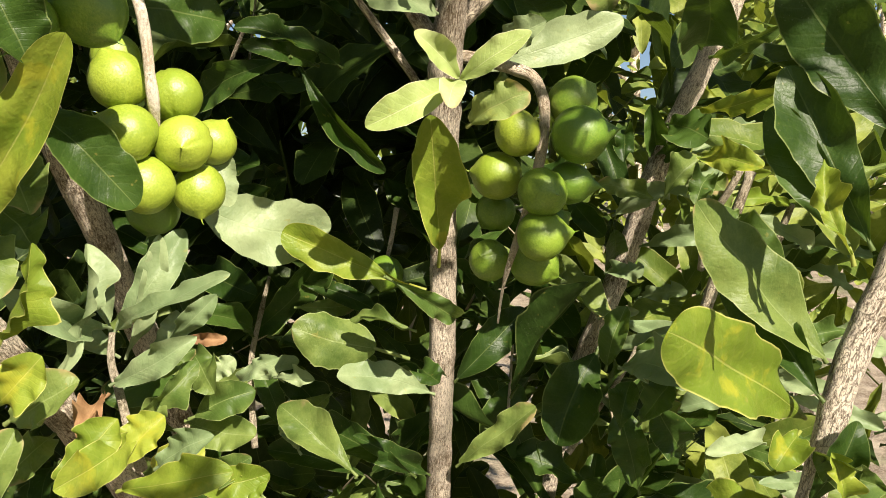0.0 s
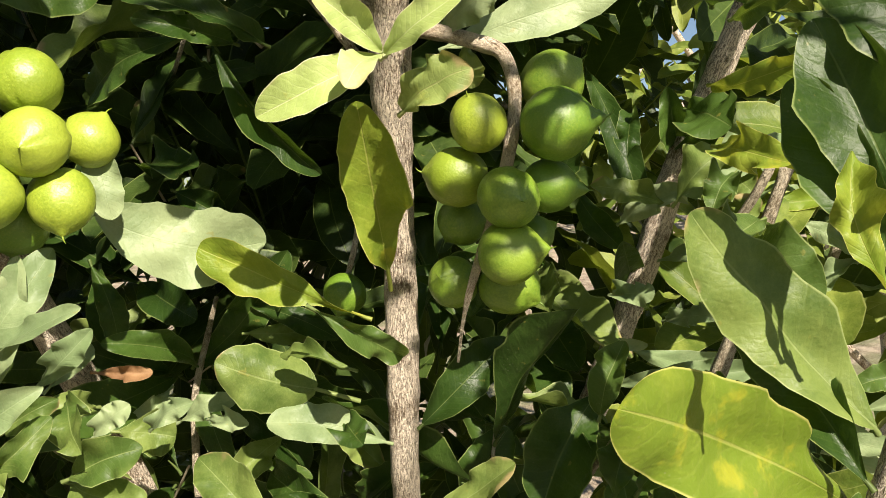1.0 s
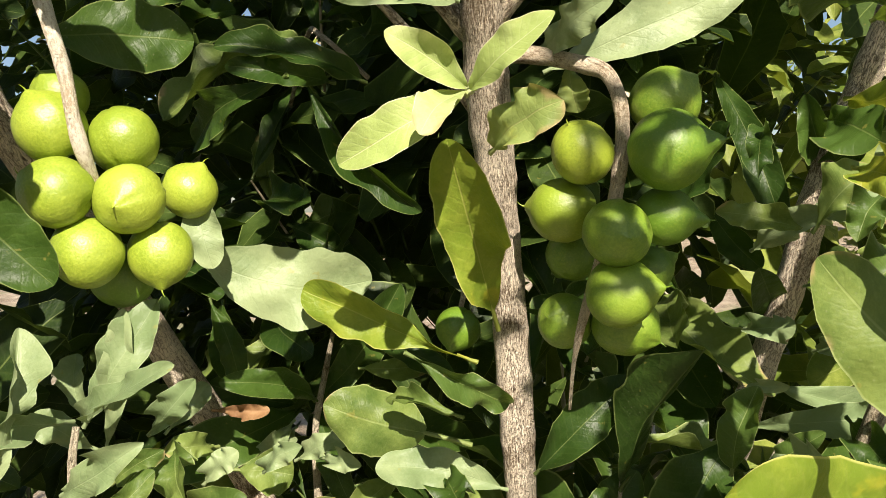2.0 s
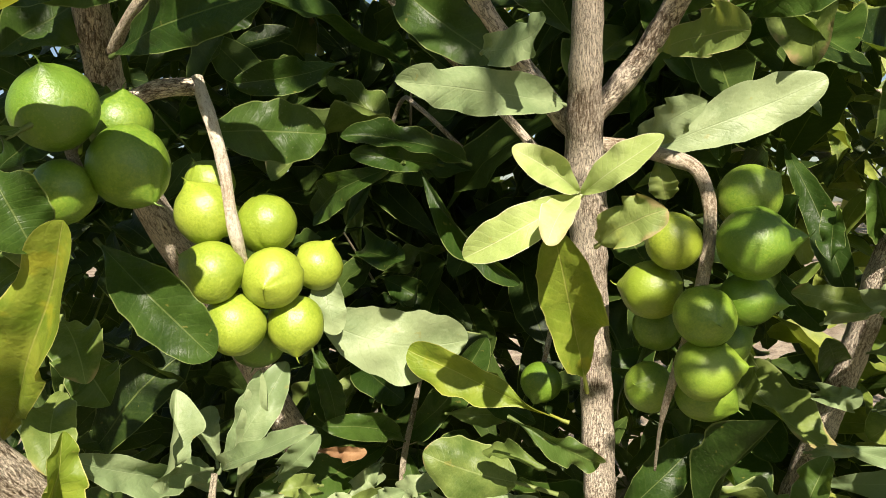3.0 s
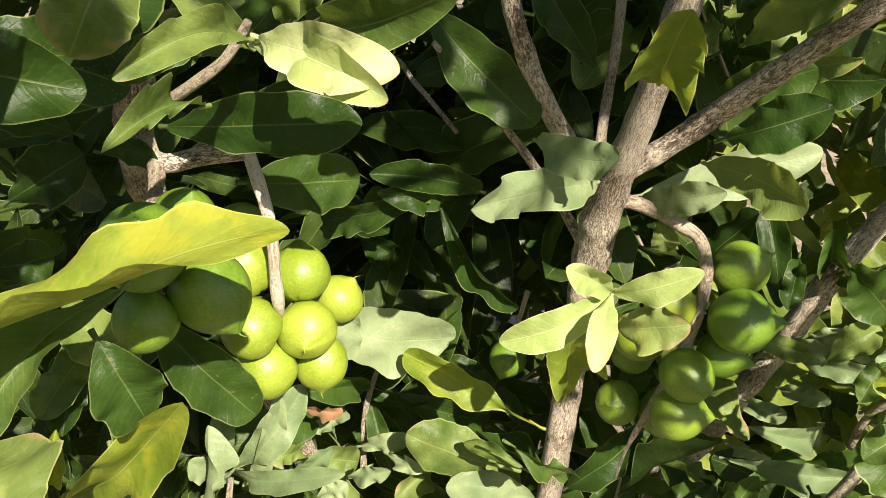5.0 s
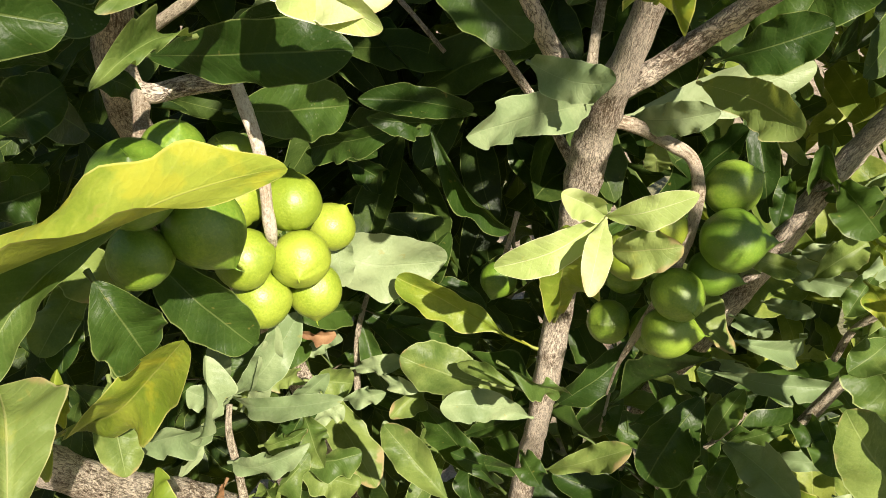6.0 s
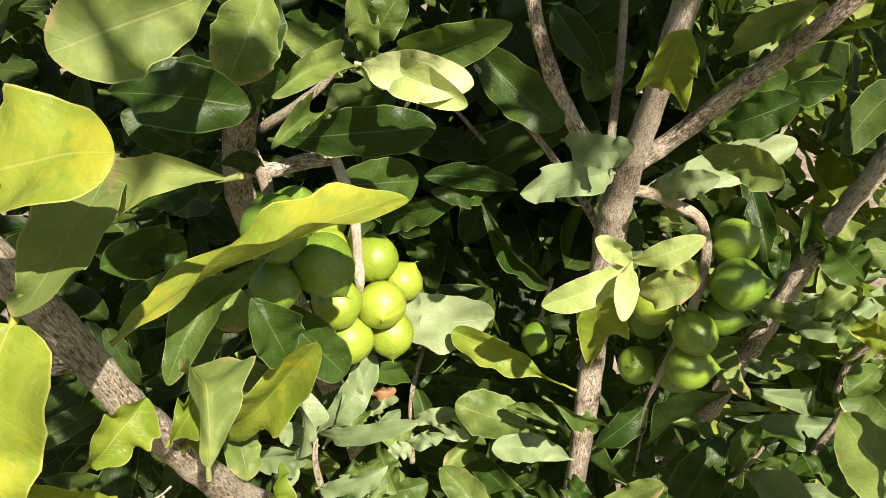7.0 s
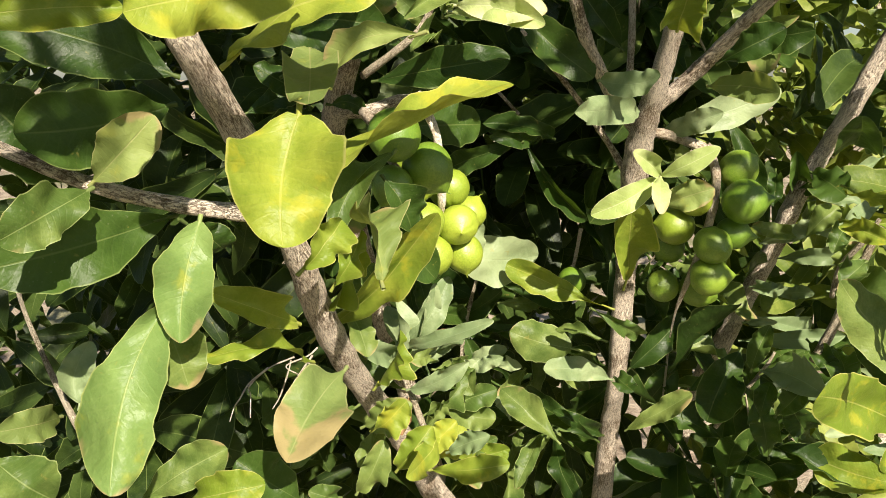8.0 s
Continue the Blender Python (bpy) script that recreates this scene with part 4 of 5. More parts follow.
leaf("mid", (0.214, 0.586, 1.347), (0.187, 0.566, 1.330), 0.026, (0.06, -0.68, 0.73), 0.004, 14, 0.003)
leaf("mid", (0.178, 0.649, 1.358), (0.208, 0.650, 1.390), 0.026, (-0.30, -0.90, 0.31), 0.004, 14, 0.003)
leaf("dark", (-0.120, 0.575, 1.581), (-0.044, 0.570, 1.517), 0.040, (0.03, -0.99, 0.11), 0.004, 12, 0.002)
leaf("dark", (-0.013, 0.654, 1.546), (-0.059, 0.628, 1.604), 0.032, (0.24, -0.94, -0.23), 0.004, 12, 0.002)
leaf("mid", (0.065, 0.560, 1.576), (0.100, 0.482, 1.610), 0.024, (-0.75, -0.51, -0.41), 0.004, 12, 0.002)
leaf("mid", (0.100, 0.649, 1.557), (0.141, 0.601, 1.573), 0.020, (-0.64, -0.67, -0.38), 0.004, 14, 0.002)
leaf("dark", (0.056, 0.510, 1.530), (0.101, 0.489, 1.555), 0.030, (-0.40, -0.92, -0.05), 0.004, 14, 0.003)
leaf("dark", (0.058, 0.601, 1.538), (0.108, 0.565, 1.567), 0.036, (-0.38, -0.84, -0.39), 0.004, 12, 0.003)
leaf("dark", (0.104, 0.670, 1.551), (0.162, 0.621, 1.561), 0.036, (-0.59, -0.77, -0.25), 0.004, 12, 0.003)
leaf("dark", (-0.293, 0.436, 1.520), (-0.241, 0.466, 1.557), 0.042, (0.45, -0.89, 0.09), 0.004, 12, 0.003)
leaf("dark", (-0.327, 0.462, 1.457), (-0.287, 0.475, 1.487), 0.036, (0.28, -0.96, 0.03), 0.004, 12, 0.003)
leaf("dark", (-0.280, 0.459, 1.502), (-0.317, 0.432, 1.527), 0.026, (0.61, -0.79, 0.07), 0.004, 12, 0.003)
leaf("dark", (-0.221, 0.419, 1.563), (-0.249, 0.400, 1.551), 0.030, (0.57, -0.82, -0.06), 0.004, 12, 0.003)
leaf("dark", (-0.174, 0.622, 1.535), (-0.221, 0.556, 1.515), 0.026, (0.82, -0.58, 0.02), 0.004, 12, 0.003)
leaf("dark", (-0.213, 0.572, 1.584), (-0.229, 0.547, 1.547), 0.034, (0.72, -0.68, 0.14), 0.004, 12, 0.003)
leaf("under", (-0.405, 0.270, 1.295), (-0.413, 0.217, 1.307), 0.024, (0.95, -0.09, 0.29), 0.004, 12, 0.002)
leaf("mid", (-0.366, 0.152, 1.323), (-0.339, 0.158, 1.299), 0.036, (0.53, -0.74, 0.41), 0.004, 12, 0.002)
leaf("mid", (-0.317, 0.209, 1.273), (-0.269, 0.223, 1.302), 0.030, (0.11, -0.96, 0.27), 0.005, 14, 0.003)
leaf("yel", (-0.277, 0.188, 1.287), (-0.234, 0.188, 1.299), 0.026, (-0.10, -0.92, 0.38), 0.005, 14, 0.003)
leaf("dark", (-0.248, 0.290, 1.234), (-0.284, 0.272, 1.270), 0.040, (0.60, -0.77, 0.21), 0.005, 14, 0.003)
leaf("scorched", (-0.215, 0.297, 1.327), (-0.230, 0.213, 1.300), 0.044, (0.50, -0.34, 0.79), 0.005, 12, 0.003)
leaf("mid", (-0.228, 0.380, 1.266), (-0.261, 0.315, 1.244), 0.020, (0.28, -0.43, 0.86), 0.005, 20, 0.003)
leaf("yel", (-0.236, 0.262, 1.369), (-0.271, 0.214, 1.400), 0.024, (0.84, -0.52, 0.14), 0.005, 20, 0.003)
leaf("yel", (-0.232, 0.275, 1.340), (-0.274, 0.201, 1.364), 0.016, (0.65, -0.12, 0.75), 0.004, 20, 0.003)
leaf("mid", (-0.229, 0.411, 1.236), (-0.188, 0.407, 1.259), 0.032, (-0.21, -0.96, 0.20), 0.005, 14, 0.003)
leaf("yel", (-0.203, 0.420, 1.195), (-0.174, 0.421, 1.235), 0.028, (-0.11, -0.99, 0.10), 0.005, 14, 0.003)
leaf("yel", (-0.174, 0.424, 1.194), (-0.109, 0.414, 1.208), 0.024, (-0.22, -0.89, 0.40), 0.005, 14, 0.003)
leaf("yel", (-0.186, 0.438, 1.203), (-0.156, 0.443, 1.231), 0.026, (-0.06, -0.96, 0.26), 0.005, 14, 0.003)
leaf("sage", (-0.163, 0.450, 1.199), (-0.127, 0.441, 1.220), 0.022, (-0.35, -0.91, 0.21), 0.005, 14, 0.003)
leaf("mid", (-0.226, 0.371, 1.199), (-0.205, 0.374, 1.242), 0.026, (0.17, -0.99, -0.01), 0.005, 20, 0.003)
leaf("sage", (-0.203, 0.485, 1.241), (-0.149, 0.481, 1.271), 0.022, (-0.09, -0.99, 0.05), 0.005, 14, 0.003)
leaf("mid", (-0.236, 0.349, 1.205), (-0.253, 0.328, 1.220), 0.020, (0.81, -0.55, 0.21), 0.005, 14, 0.003)
leaf("under", (-0.181, 0.276, 1.602), (-0.224, 0.228, 1.578), 0.042, (0.70, -0.70, 0.14), 0.005, 10, 0.003)
leaf("dark", (-0.264, 0.331, 1.552), (-0.190, 0.334, 1.549), 0.036, (0.05, -0.99, 0.14), 0.008, 14, 0.004)
leaf("mid", (-0.198, 0.377, 1.605), (-0.213, 0.358, 1.557), 0.040, (0.44, -0.87, 0.21), 0.005, 14, 0.003)
leaf("dark", (-0.095, 0.604, 1.458), (-0.138, 0.558, 1.465), 0.020, (0.73, -0.68, -0.03), 0.005, 20, 0.003)
leaf("under", (0.046, 0.624, 1.458), (0.050, 0.628, 1.430), 0.020, (0.13, -0.98, -0.13), 0.004, 14, 0.002)
leaf("sage", (0.030, 0.629, 1.466), (0.077, 0.588, 1.486), 0.026, (-0.65, -0.76, -0.07), 0.004, 14, 0.003)
leaf("dark", (0.088, 0.684, 1.483), (0.082, 0.665, 1.455), 0.012, (-0.40, -0.72, 0.57), 0.003, 20, 0.002)
leaf("dark", (-0.236, 0.680, 1.316), (-0.218, 0.683, 1.257), 0.024, (0.48, -0.87, 0.11), 0.004, 18, 0.003)
leaf("dark", (-0.199, 0.745, 1.370), (-0.164, 0.760, 1.347), 0.030, (0.39, -0.92, -0.00), 0.004, 14, 0.003)
leaf("sage", (-0.201, 0.728, 1.213), (-0.222, 0.711, 1.188), 0.018, (0.43, -0.87, 0.22), 0.004, 14, 0.003)
leaf("mid", (-0.105, 0.713, 1.181), (-0.134, 0.673, 1.157), 0.026, (0.55, -0.69, 0.48), 0.004, 14, 0.003)
leaf("dark", (-0.133, 0.724, 1.282), (-0.061, 0.721, 1.256), 0.022, (0.04, -0.97, 0.23), 0.004, 14, 0.003)
leaf("mid", (-0.133, 0.721, 1.260), (-0.079, 0.739, 1.262), 0.020, (0.30, -0.94, 0.15), 0.004, 14, 0.003)
leaf("mid", (-0.073, 0.744, 1.180), (-0.028, 0.725, 1.155), 0.026, (-0.10, -0.87, 0.49), 0.004, 14, 0.003)
leaf("sage", (0.179, 0.693, 1.360), (0.216, 0.659, 1.360), 0.024, (-0.64, -0.69, 0.35), 0.006, 14, 0.004, -0.006)
leaf("mid", (0.210, 0.669, 1.384), (0.223, 0.634, 1.361), 0.026, (-0.52, -0.60, 0.61), 0.005, 14, 0.004)
leaf("sage", (0.195, 0.805, 1.260), (0.232, 0.775, 1.269), 0.020, (-0.64, -0.70, 0.33), 0.004, 14, 0.004)
leaf("sage", (0.142, 0.699, 1.293), (0.168, 0.672, 1.298), 0.018, (-0.69, -0.61, 0.38), 0.004, 14, 0.004)
leaf("mid", (0.141, 0.626, 1.220), (0.175, 0.611, 1.251), 0.015, (-0.50, -0.86, 0.12), 0.004, 18, 0.003)
leaf("mid", (0.204, 0.630, 1.333), (0.220, 0.612, 1.360), 0.022, (-0.70, -0.71, -0.06), 0.004, 14, 0.004)
leaf("mid", (0.207, 0.626, 1.326), (0.225, 0.603, 1.343), 0.018, (-0.82, -0.57, 0.09), 0.004, 14, 0.004)
leaf("dark", (0.135, 0.602, 1.181), (0.145, 0.611, 1.216), 0.024, (-0.29, -0.91, 0.30), 0.004, 14, 0.003)
leaf("dark", (0.148, 0.592, 1.189), (0.172, 0.584, 1.225), 0.028, (-0.56, -0.81, 0.19), 0.004, 14, 0.003)
leaf("sage", (0.136, 0.693, 1.254), (0.163, 0.668, 1.263), 0.010, (-0.70, -0.68, 0.22), 0.004, 18, 0.003)
leaf("dark", (0.156, 0.696, 1.420), (0.149, 0.666, 1.387), 0.020, (-0.36, -0.66, 0.65), 0.004, 20, 0.003)
leaf("mid", (0.171, 0.655, 1.357), (0.124, 0.649, 1.369), 0.020, (0.19, -0.95, 0.24), 0.004, 20, 0.003)
leaf("sage", (0.147, 0.691, 1.344), (0.186, 0.652, 1.367), 0.022, (-0.70, -0.72, -0.03), 0.004, 20, 0.004)
leaf("mid", (0.209, 0.625, 1.375), (0.191, 0.605, 1.351), 0.024, (-0.06, -0.75, 0.66), 0.004, 20, 0.004)
leaf("yel", (0.188, 0.580, 1.388), (0.216, 0.535, 1.376), 0.024, (-0.76, -0.56, 0.34), 0.004, 20, 0.004)
leaf("mid", (0.210, 0.615, 1.329), (0.236, 0.555, 1.304), 0.050, (-0.69, -0.51, 0.52), 0.004, 14, 0.004)
leaf("dark", (0.216, 0.644, 1.242), (0.216, 0.603, 1.220), 0.034, (-0.42, -0.42, 0.81), 0.004, 14, 0.004)
leaf("dark", (0.189, 0.621, 1.157), (0.166, 0.609, 1.192), 0.034, (0.11, -0.96, -0.26), 0.004, 14, 0.004)
leaf("dark", (0.159, 0.647, 1.118), (0.143, 0.646, 1.185), 0.034, (-0.16, -0.99, -0.05), 0.004, 14, 0.004)
leaf("mid", (0.166, 0.664, 1.162), (0.193, 0.645, 1.191), 0.022, (-0.63, -0.78, 0.06), 0.004, 14, 0.004)
leaf("sage", (-0.169, 0.676, 1.202), (-0.124, 0.672, 1.221), 0.019, (-0.22, -0.90, 0.37), 0.004, 14, 0.003)
leaf("sage", (-0.141, 0.662, 1.208), (-0.106, 0.645, 1.209), 0.015, (-0.38, -0.72, 0.58), 0.004, 14, 0.003)
leaf("mid", (-0.024, 0.599, 1.258), (-0.072, 0.611, 1.264), 0.014, (-0.11, -0.74, 0.66), 0.004, 18, 0.003)
leaf("sage", (-0.119, 0.641, 1.152), (-0.134, 0.642, 1.175), 0.014, (0.36, -0.89, 0.27), 0.004, 18, 0.003)
leaf("dark", (-0.014, 0.550, 1.236), (0.000, 0.523, 1.233), 0.022, (-0.43, -0.33, 0.84), 0.004, 16, 0.003)
leaf("sage", (-0.158, 0.610, 1.215), (-0.124, 0.598, 1.236), 0.018, (-0.37, -0.92, 0.10), 0.004, 18, 0.003)
leaf("mid", (-0.170, 0.536, 1.251), (-0.147, 0.509, 1.229), 0.030, (-0.19, -0.71, 0.68), 0.004, 18, 0.004)
leaf("sage", (-0.206, 0.741, 1.205), (-0.223, 0.702, 1.190), 0.021, (0.73, -0.51, 0.46), 0.004, 16, 0.004)
leaf("mid", (-0.201, 0.646, 1.202), (-0.167, 0.664, 1.194), 0.036, (0.48, -0.83, 0.29), 0.004, 14, 0.003)
leaf("dark", (-0.205, 0.763, 1.323), (-0.166, 0.784, 1.354), 0.036, (0.43, -0.90, 0.06), 0.004, 14, 0.003)
leaf("dark", (-0.248, 0.714, 1.311), (-0.232, 0.691, 1.254), 0.026, (0.48, -0.76, 0.45), 0.004, 20, 0.003)
leaf("dark", (-0.216, 0.763, 1.220), (-0.266, 0.715, 1.247), 0.034, (0.71, -0.69, 0.11), 0.004, 14, 0.003)
leaf("mid", (-0.205, 0.626, 1.224), (-0.221, 0.592, 1.230), 0.022, (0.90, -0.37, 0.21), 0.005, 20, 0.004)
leaf("sage", (-0.231, 0.613, 1.239), (-0.212, 0.634, 1.266), 0.018, (0.56, -0.80, 0.21), 0.005, 20, 0.004)
leaf("dark", (-0.304, 0.258, 1.519), (-0.388, 0.208, 1.552), 0.045, (0.54, -0.83, 0.12), fold=10, mid=(-0.345, 0.237, 1.538))
leaf("yel", (-0.323, 0.107, 1.541), (-0.270, 0.140, 1.547), 0.019, (0.53, -0.85, -0.07), fold=6, wave=0.005, belly=0.6, mid=(-0.295, 0.126, 1.546))
leaf("sage", (-0.385, 0.263, 1.308), (-0.383, 0.279, 1.346), 0.023, (0.51, -0.80, 0.31), fold=24, mid=(-0.390, 0.267, 1.325))
leaf("dark", (-0.290, 0.373, 1.547), (-0.217, 0.408, 1.539), 0.038, (0.44, -0.89, 0.10), fold=14, wave=0.004, mid=(-0.261, 0.390, 1.551))
leaf("dark", (-0.236, 0.401, 1.546), (-0.211, 0.415, 1.606), 0.038, (0.53, -0.85, -0.02), fold=16, mid=(-0.225, 0.409, 1.574))
leaf("dark", (-0.227, 0.458, 1.537), (-0.217, 0.465, 1.569), 0.023, (0.34, -0.94, 0.09), fold=14, mid=(-0.221, 0.462, 1.551))
leaf("dark", (-0.333, 0.455, 1.489), (-0.283, 0.487, 1.519), 0.025, (0.46, -0.87, 0.16), fold=14, mid=(-0.309, 0.471, 1.502))
leaf("dark", (-0.259, 0.449, 1.496), (-0.232, 0.459, 1.489), 0.015, (0.38, -0.91, 0.19), fold=14, mid=(-0.246, 0.455, 1.498))


# ---- dry flower strands left on the near stem ----
branch([(-0.245, 0.337, 1.328), (-0.251, 0.332, 1.323), (-0.264, 0.322, 1.318), (-0.25, 0.322, 1.309), (-0.253, 0.313, 1.301)], [0.0007, 0.0006, 0.0006, 0.0005, 0.0004], 60, "dry_strand", material=STALK, sides=5)
branch([(-0.251, 0.329, 1.321), (-0.246, 0.326, 1.313), (-0.252, 0.327, 1.3), (-0.258, 0.327, 1.294), (-0.267, 0.324, 1.282)], [0.0007, 0.0006, 0.0006, 0.0005, 0.0004], 61, "dry_strand", material=STALK, sides=5)
branch([(-0.274, 0.313, 1.32), (-0.286, 0.307, 1.31), (-0.291, 0.302, 1.301), (-0.295, 0.301, 1.295), (-0.297, 0.296, 1.286)], [0.0007, 0.0006, 0.0006, 0.0005, 0.0004], 62, "dry_strand", material=STALK, sides=5)
branch([(-0.26, 0.329, 1.323), (-0.277, 0.323, 1.316), (-0.287, 0.311, 1.307), (-0.285, 0.306, 1.301), (-0.281, 0.293, 1.291)], [0.0007, 0.0006, 0.0006, 0.0005, 0.0004], 63, "dry_strand", material=STALK, sides=5)
branch([(-0.248, 0.334, 1.323), (-0.256, 0.327, 1.311), (-0.263, 0.327, 1.299), (-0.264, 0.327, 1.286), (-0.264, 0.319, 1.276)], [0.0007, 0.0006, 0.0006, 0.0005, 0.0004], 64, "dry_strand", material=STALK, sides=5)
branch([(-0.262, 0.327, 1.321), (-0.261, 0.319, 1.317), (-0.264, 0.317, 1.307), (-0.267, 0.314, 1.298), (-0.27, 0.307, 1.292)], [0.0007, 0.0006, 0.0006, 0.0005, 0.0004], 65, "dry_strand", material=STALK, sides=5)
branch([(-0.259, 0.335, 1.307), (-0.254, 0.332, 1.301), (-0.258, 0.318, 1.294), (-0.253, 0.309, 1.284), (-0.26, 0.302, 1.273)], [0.0007, 0.0006, 0.0006, 0.0005, 0.0004], 66, "dry_strand", material=STALK, sides=5)


# ---- foliage behind and above ----
def shoots(fol, rng, count, box, size, leaves=(5, 9)):
    """Shoots with their leaf whorls, spread through a box of the crown."""
    (x0, x1), (y0, y1), (z0, z1) = box
    for _ in range(count):
        p = np.array((rng.uniform(x0, x1), rng.uniform(y0, y1), rng.uniform(z0, z1)))
        way = np.array((rng.normal(0, 0.5), rng.normal(-0.5, 0.4), rng.uniform(0.1, 1.0)))
        fol.whorl(p, way, rng.integers(*leaves), size * rng.uniform(0.8, 1.2))


class LooseLeaves(Foliage):
    """Shoots whose leaves are parts of their own."""

    def add(self, base, tip, width, normal, bow, fold, wave):
        leaf("dark" if self.rng.uniform() < 0.78 else "mid", base, tip, width, normal, bow, fold, wave)


nearest = LooseLeaves(24)
shoots(nearest, nearest.rng, 18, ((-0.42, 0.10), (0.72, 0.84), (1.02, 1.70)), 0.12, (6, 8))
shoots(nearest, nearest.rng, 4, ((0.06, 0.22), (0.72, 0.82), (1.02, 1.28)), 0.13, (6, 8))
tagged(part("shoot", nearest.mesh("shoot", TWIG_BARK), tree), kind="stuff")
# sunlit leaves that lie in tiers beside the leaning stem
tiers = np.random.default_rng(77)
for k in range(34):
    base = np.array((tiers.uniform(0.20, 0.40), tiers.uniform(0.62, 0.84), tiers.uniform(1.04, 1.44)))
    reach = tiers.choice((-1, 1), p=(0.4, 0.6)) * tiers.uniform(0.045, 0.075)
    tip = base + np.array((reach, tiers.normal(-0.015, 0.02), tiers.normal(-0.006, 0.016)))
    if min(base[0], tip[0]) > 0.19:
        leaf("sage" if k % 3 else "mid", tuple(base), tuple(tip), tiers.uniform(0.016, 0.025), (tiers.normal(-0.1, 0.25), -0.8, tiers.uniform(0.35, 0.9)), 0.004, 16, 0.003)
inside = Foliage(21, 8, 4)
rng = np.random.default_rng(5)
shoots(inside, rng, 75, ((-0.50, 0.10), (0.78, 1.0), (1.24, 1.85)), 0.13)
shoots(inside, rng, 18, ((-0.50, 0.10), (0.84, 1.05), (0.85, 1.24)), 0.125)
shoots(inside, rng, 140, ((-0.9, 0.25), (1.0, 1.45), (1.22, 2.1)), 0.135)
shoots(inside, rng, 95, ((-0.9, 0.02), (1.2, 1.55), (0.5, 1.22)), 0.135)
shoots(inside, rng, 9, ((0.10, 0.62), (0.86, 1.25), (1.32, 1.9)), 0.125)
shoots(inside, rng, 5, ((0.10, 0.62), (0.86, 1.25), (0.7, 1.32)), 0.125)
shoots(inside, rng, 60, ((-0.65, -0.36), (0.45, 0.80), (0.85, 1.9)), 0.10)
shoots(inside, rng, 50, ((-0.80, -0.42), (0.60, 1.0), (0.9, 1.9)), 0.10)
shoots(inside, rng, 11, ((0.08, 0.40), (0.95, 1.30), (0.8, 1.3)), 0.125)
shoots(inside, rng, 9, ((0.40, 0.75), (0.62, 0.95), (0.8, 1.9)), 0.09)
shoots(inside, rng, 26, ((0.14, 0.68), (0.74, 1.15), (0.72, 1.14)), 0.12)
tagged(part("foliage", inside.mesh("foliage", LEAF["fill"]), tree, "dense inner foliage with shade painted into its green"), kind="stuff")
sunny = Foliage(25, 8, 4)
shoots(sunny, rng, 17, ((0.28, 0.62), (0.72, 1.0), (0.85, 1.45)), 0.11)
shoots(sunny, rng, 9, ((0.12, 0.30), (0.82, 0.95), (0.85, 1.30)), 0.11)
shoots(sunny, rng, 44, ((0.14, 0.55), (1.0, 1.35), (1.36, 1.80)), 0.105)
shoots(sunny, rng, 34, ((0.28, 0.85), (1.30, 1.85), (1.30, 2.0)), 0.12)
tagged(part("foliage", sunny.mesh("foliage", LEAF["far"]), tree, "outer foliage with sunlight painted into its green"), kind="stuff")
young_tree = thing("young_tree", "young sunlit macadamia tree with loose bright foliage", "tree", (1.12, 2.70, 0.06))
part("trunk", tube("trunk", [(0, 0, -0.05), (0.03, 0.02, 0.7), (-0.02, 0.0, 1.3), (0.02, 0.0, 2.2)], [0.035, 0.028, 0.020, 0.006], BARK, 9, 5), young_tree)
for x, y, z0, z1 in ((-0.65, -0.30, 0.75, 1.35), (0.62, -0.25, 0.80, 1.45), (-0.55, 0.32, 0.95, 1.75), (0.60, 0.35, 1.05, 1.9), (-0.45, -0.15, 1.35, 2.2), (0.40, 0.05, 1.45, 2.2)):
    part("limb", tube("limb", [(0.0, 0.0, z0), (0.45 * x, 0.45 * y, 0.55 * z0 + 0.45 * z1), (x, y, z1)], [0.014, 0.010, 0.004], BARK, 7, 5), young_tree)
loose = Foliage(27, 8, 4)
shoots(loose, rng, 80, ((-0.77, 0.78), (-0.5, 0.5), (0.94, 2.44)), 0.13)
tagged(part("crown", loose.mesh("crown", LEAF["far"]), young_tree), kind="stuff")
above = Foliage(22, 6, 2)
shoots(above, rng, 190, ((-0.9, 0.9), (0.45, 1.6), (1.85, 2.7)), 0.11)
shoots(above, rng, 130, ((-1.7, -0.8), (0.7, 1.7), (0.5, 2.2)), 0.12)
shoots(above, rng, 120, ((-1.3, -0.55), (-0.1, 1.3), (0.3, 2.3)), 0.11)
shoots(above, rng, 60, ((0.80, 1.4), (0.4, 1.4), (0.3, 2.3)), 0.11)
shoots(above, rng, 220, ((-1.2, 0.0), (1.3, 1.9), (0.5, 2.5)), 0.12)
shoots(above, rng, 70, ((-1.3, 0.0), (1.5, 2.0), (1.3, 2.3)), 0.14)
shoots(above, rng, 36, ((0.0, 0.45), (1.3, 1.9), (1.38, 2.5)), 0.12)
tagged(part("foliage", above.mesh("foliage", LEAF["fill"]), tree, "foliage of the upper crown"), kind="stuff")


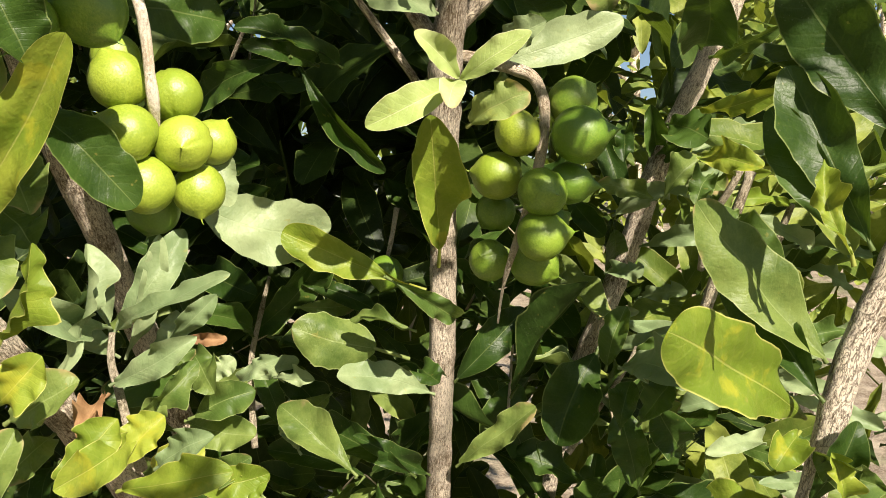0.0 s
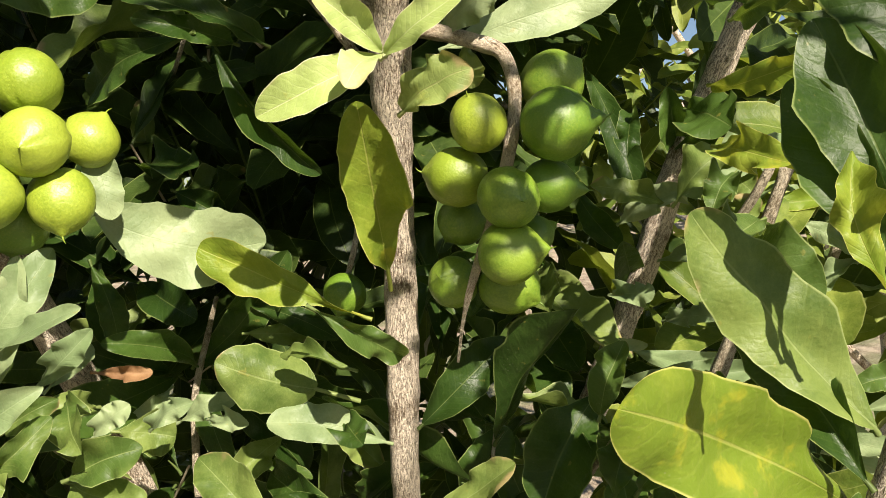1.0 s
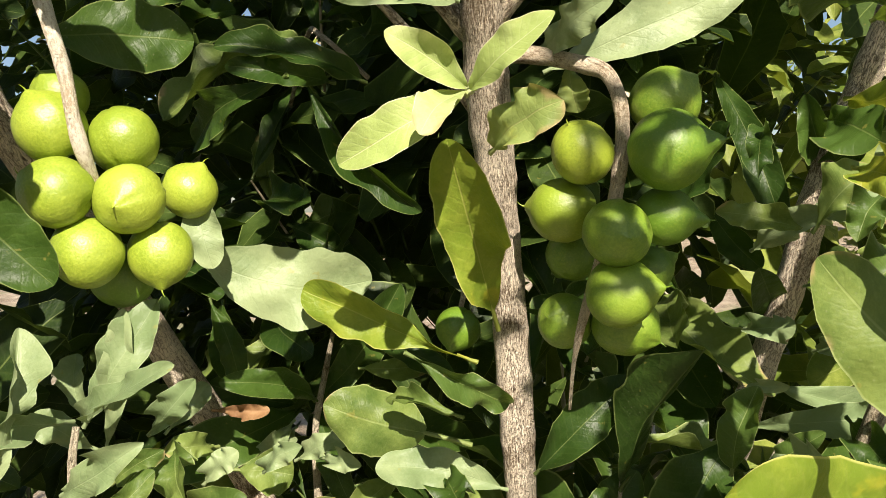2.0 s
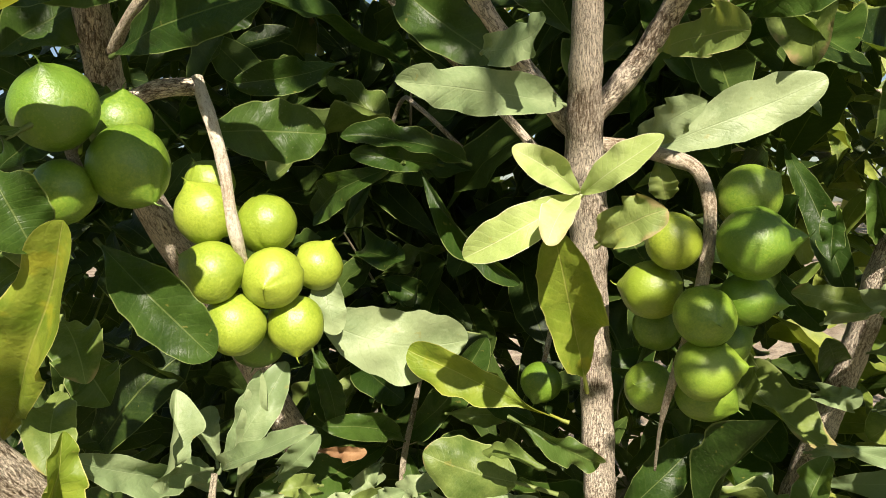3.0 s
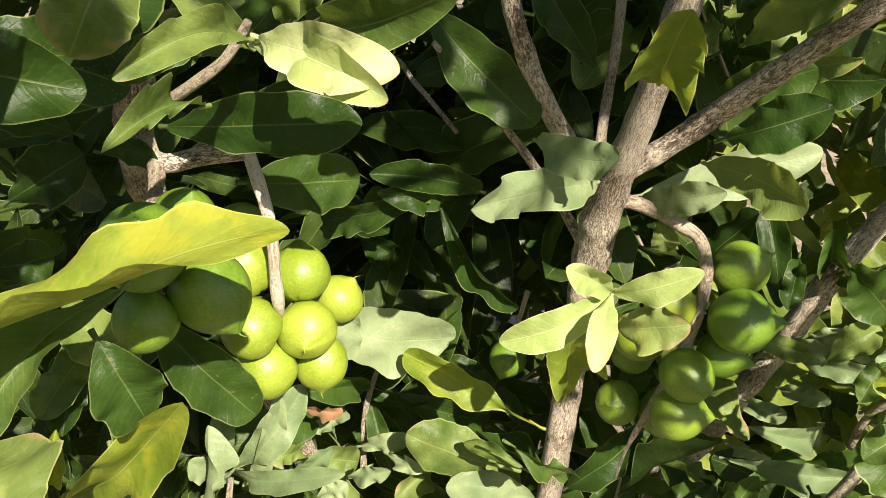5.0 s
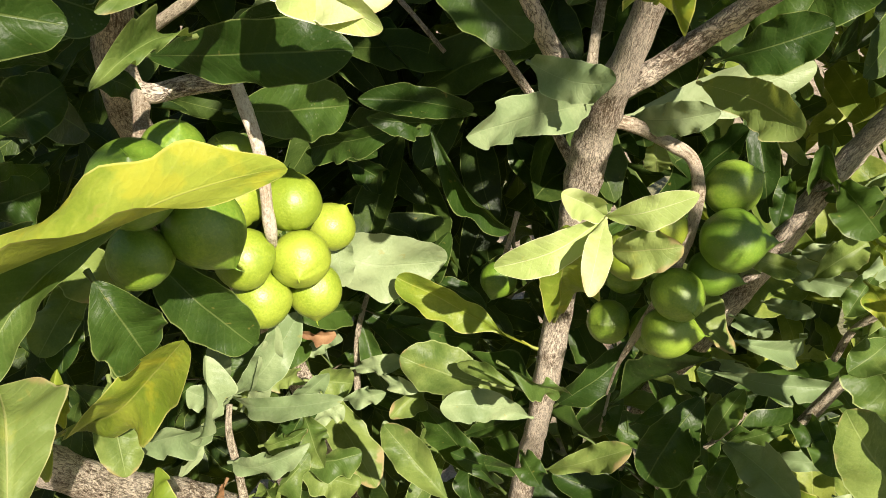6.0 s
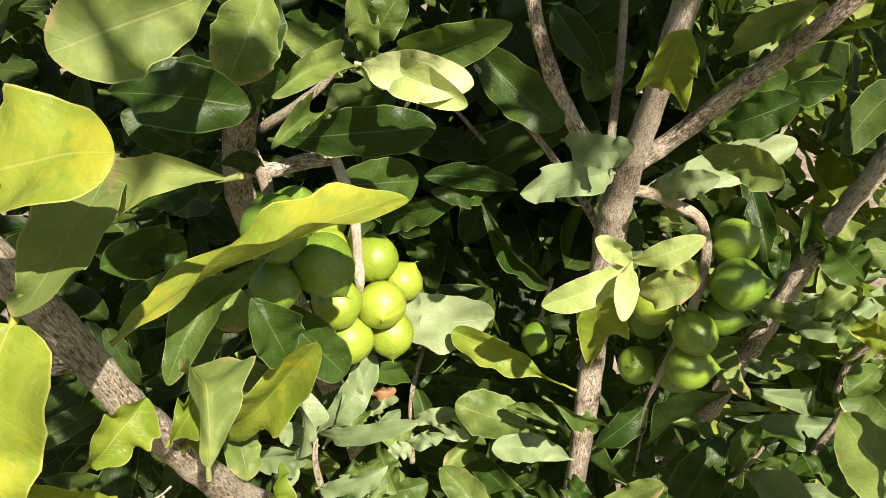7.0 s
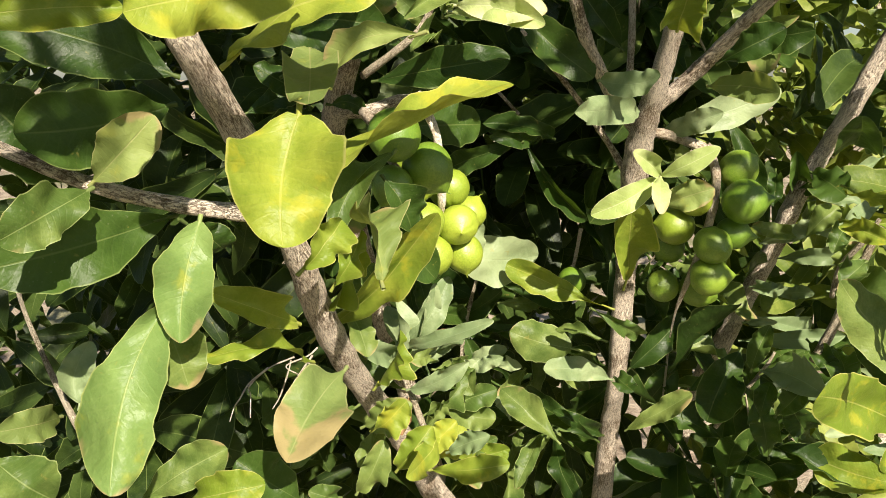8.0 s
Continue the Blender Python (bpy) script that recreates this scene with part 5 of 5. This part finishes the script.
# ---- unseen boughs added overhead to cast shade ----
# places kept in sun: the added shoots leave gaps towards them
OPEN = [((0.12, 0.62, 1.20), 0.05), ((-0.17, 0.49, 1.39), 0.07), ((0.01, 0.51, 1.43), 0.05), ((-0.20, 0.50, 1.27), 0.08), ((-0.09, 0.62, 1.33), 0.05), ((-0.14, 0.38, 1.56), 0.05), ((-0.20, 0.15, 1.46), 0.09),
        ((-0.28, 0.16, 1.37), 0.09), ((-0.15, 0.32, 1.50), 0.06), ((-0.003, 0.66, 1.20), 0.06), ((-0.09, 0.62, 1.24), 0.06), ((0.18, 0.44, 1.25), 0.07), ((0.22, 0.70, 1.45), 0.09), ((0.26, 0.70, 1.22), 0.15), ((0.05, 0.59, 1.41), 0.015), ((0.10, 0.66, 1.48), 0.03), ((-0.12, 0.42, 1.58), 0.07), ((0.10, 0.55, 1.56), 0.05)]


def shades_gap(p):
    """Whether a shoot at p would shade one of the open places."""
    for q, r in OPEN:
        d = Vector(p) - Vector(q)
        along = d.dot(SUN)
        if along > 0 and (d - SUN * along).length < r + 0.035:
            return True
    return False


bough = Foliage(23, 8, 4)


def overhang(count, box, size):
    """Unseen shoots in a box overhead, added for their shade, with the gaps left open."""
    (x0, x1), (y0, y1), (z0, z1) = box
    for _ in range(count):
        p = np.array((rng.uniform(x0, x1), rng.uniform(y0, y1), rng.uniform(z0, z1)))
        way = np.array((rng.normal(0, 0.5), rng.normal(-0.5, 0.4), rng.uniform(0.1, 1.0)))
        if not shades_gap(p):
            bough.whorl(p, way, rng.integers(5, 9), size * rng.uniform(0.8, 1.2))


overhang(7, ((-0.16, 0.40), (0.22, 0.45), (1.80, 2.00)), 0.10)
overhang(4, ((0.50, 0.70), (0.18, 0.45), (1.72, 2.00)), 0.10)
overhang(4, ((-0.28, -0.06), (0.12, 0.26), (1.77, 1.92)), 0.09)
overhang(26, ((0.0, 0.49), (-0.35, 0.0), (2.22, 2.65)), 0.11)
overhang(6, ((0.17, 0.27), (0.08, 0.22), (1.92, 2.08)), 0.09)
# more unseen shoots strewn towards the sun to dapple the leaves
side_x = SUN.cross(Vector((0, 0, 1))).normalized()
side_z = side_x.cross(SUN).normalized()
for _ in range(180):
    a, b, far = rng.uniform(-0.16, 0.60), rng.uniform(-0.45, 0.35), rng.uniform(1.05, 1.35)
    p = Vector((0.02, 0.62, 1.32)) + side_x * a + side_z * b + SUN * far
    if not shades_gap(p):
        bough.whorl(np.array(p), np.array((rng.normal(0, 0.5), rng.normal(0.3, 0.4), 0.8)), 4, 0.085 if a > -0.1 else 0.055)
# unseen low shoots added only to dapple the green nuts by the trunk
for x, y, z in ((0.110, 0.60, 1.430), (0.090, 0.59, 1.385), (0.075, 0.59, 1.350), (0.045, 0.60, 1.355), (0.095, 0.60, 1.315)):
    p = Vector((x, y, z)) + SUN * 0.55
    bough.whorl(np.array(p), np.array((0.3, 0.2, 0.9)), 4, 0.055)
# added limbs, also out of view, that carry the shading shoots
branch([(0.06, 0.42, 1.82), (0.20, 0.20, 2.02), (0.38, -0.06, 2.12), (0.52, -0.30, 2.12), (0.60, -0.48, 2.06)], [0.010, 0.009, 0.007, 0.005, 0.002], 70, "bough")
branch([(0.07, 0.42, 2.00), (0.10, 0.22, 2.22), (0.20, -0.04, 2.36), (0.32, -0.28, 2.40)], [0.009, 0.008, 0.006, 0.002], 71, "bough")
branch([(0.20, 0.20, 2.02), (0.44, 0.12, 2.00), (0.66, -0.04, 1.92), (0.80, -0.14, 1.84)], [0.007, 0.006, 0.004, 0.002], 72, "bough")
branch([(0.38, -0.06, 2.12), (0.54, -0.12, 2.24), (0.72, -0.20, 2.30)], [0.005, 0.004, 0.002], 73, "bough")
tagged(part("foliage", bough.mesh("foliage", LEAF["fill"]), tree, "unseen leafy shoots added overhead to cast shade"), kind="stuff")


# ---- the orchard behind ----
def orchard_tree(place, height, spread, seed):
    ob = thing("orchard_tree", "rounded sunlit macadamia tree of the next orchard row", "tree", place, "orchard row")
    r = random.Random(seed)
    part("trunk", tube("trunk", [(0, 0, -0.05), (0.05, 0, height * 0.3), (r.uniform(-0.1, 0.1), r.uniform(-0.1, 0.1), height * 0.85)], [0.09, 0.07, 0.02], BARK, 8, 5), ob)
    for k in range(5):
        an = k * 1.26 + r.uniform(-0.3, 0.3)
        z = height * r.uniform(0.25, 0.5)
        part("limb", tube("limb", [(0.02, 0, z), (math.cos(an) * spread * 0.4, math.sin(an) * spread * 0.4, z + height * 0.15), (math.cos(an) * spread * 0.75, math.sin(an) * spread * 0.75, z + height * 0.35)], [0.04, 0.03, 0.01], BARK, 7, 4), ob)
    fol = Foliage(seed, 3, 2)
    g = fol.rng
    for _ in range(260):
        d = g.normal(0, 1, 3)
        d /= np.linalg.norm(d)
        q = g.uniform(0.55, 1.0) ** 0.5 * (1 + 0.18 * math.sin(3 * d[0] + seed) + 0.15 * math.sin(5 * d[2] + 2 * d[1] + seed))
        p = np.array((d[0] * spread * q, d[1] * spread * q, height * 0.56 + d[2] * height * 0.46 * q))
        fol.whorl(p, d + np.array((0, 0, 0.6)), 6, 0.21)
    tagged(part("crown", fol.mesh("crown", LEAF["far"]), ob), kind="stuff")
    return ob


for k, (x, y, height, spread) in enumerate(((-3.4, 9.4, 4.4, 1.9), (-0.7, 9.9, 4.6, 1.9), (1.9, 9.3, 4.4, 1.8), (4.9, 9.8, 4.8, 2.0), (8.2, 9.5, 4.4, 1.9))):
    orchard_tree((x, y, 0.12 * (y - 2.0) - 0.02), height, spread, 31 + k)
# unseen row behind the camera, added to hold back skylight
orchard_tree((-3.0, -4.6, 0), 3.4, 1.7, 41)
orchard_tree((-0.2, -5.0, 0), 3.2, 1.7, 42)
orchard_tree((2.7, -4.7, 0), 3.5, 1.7, 43)
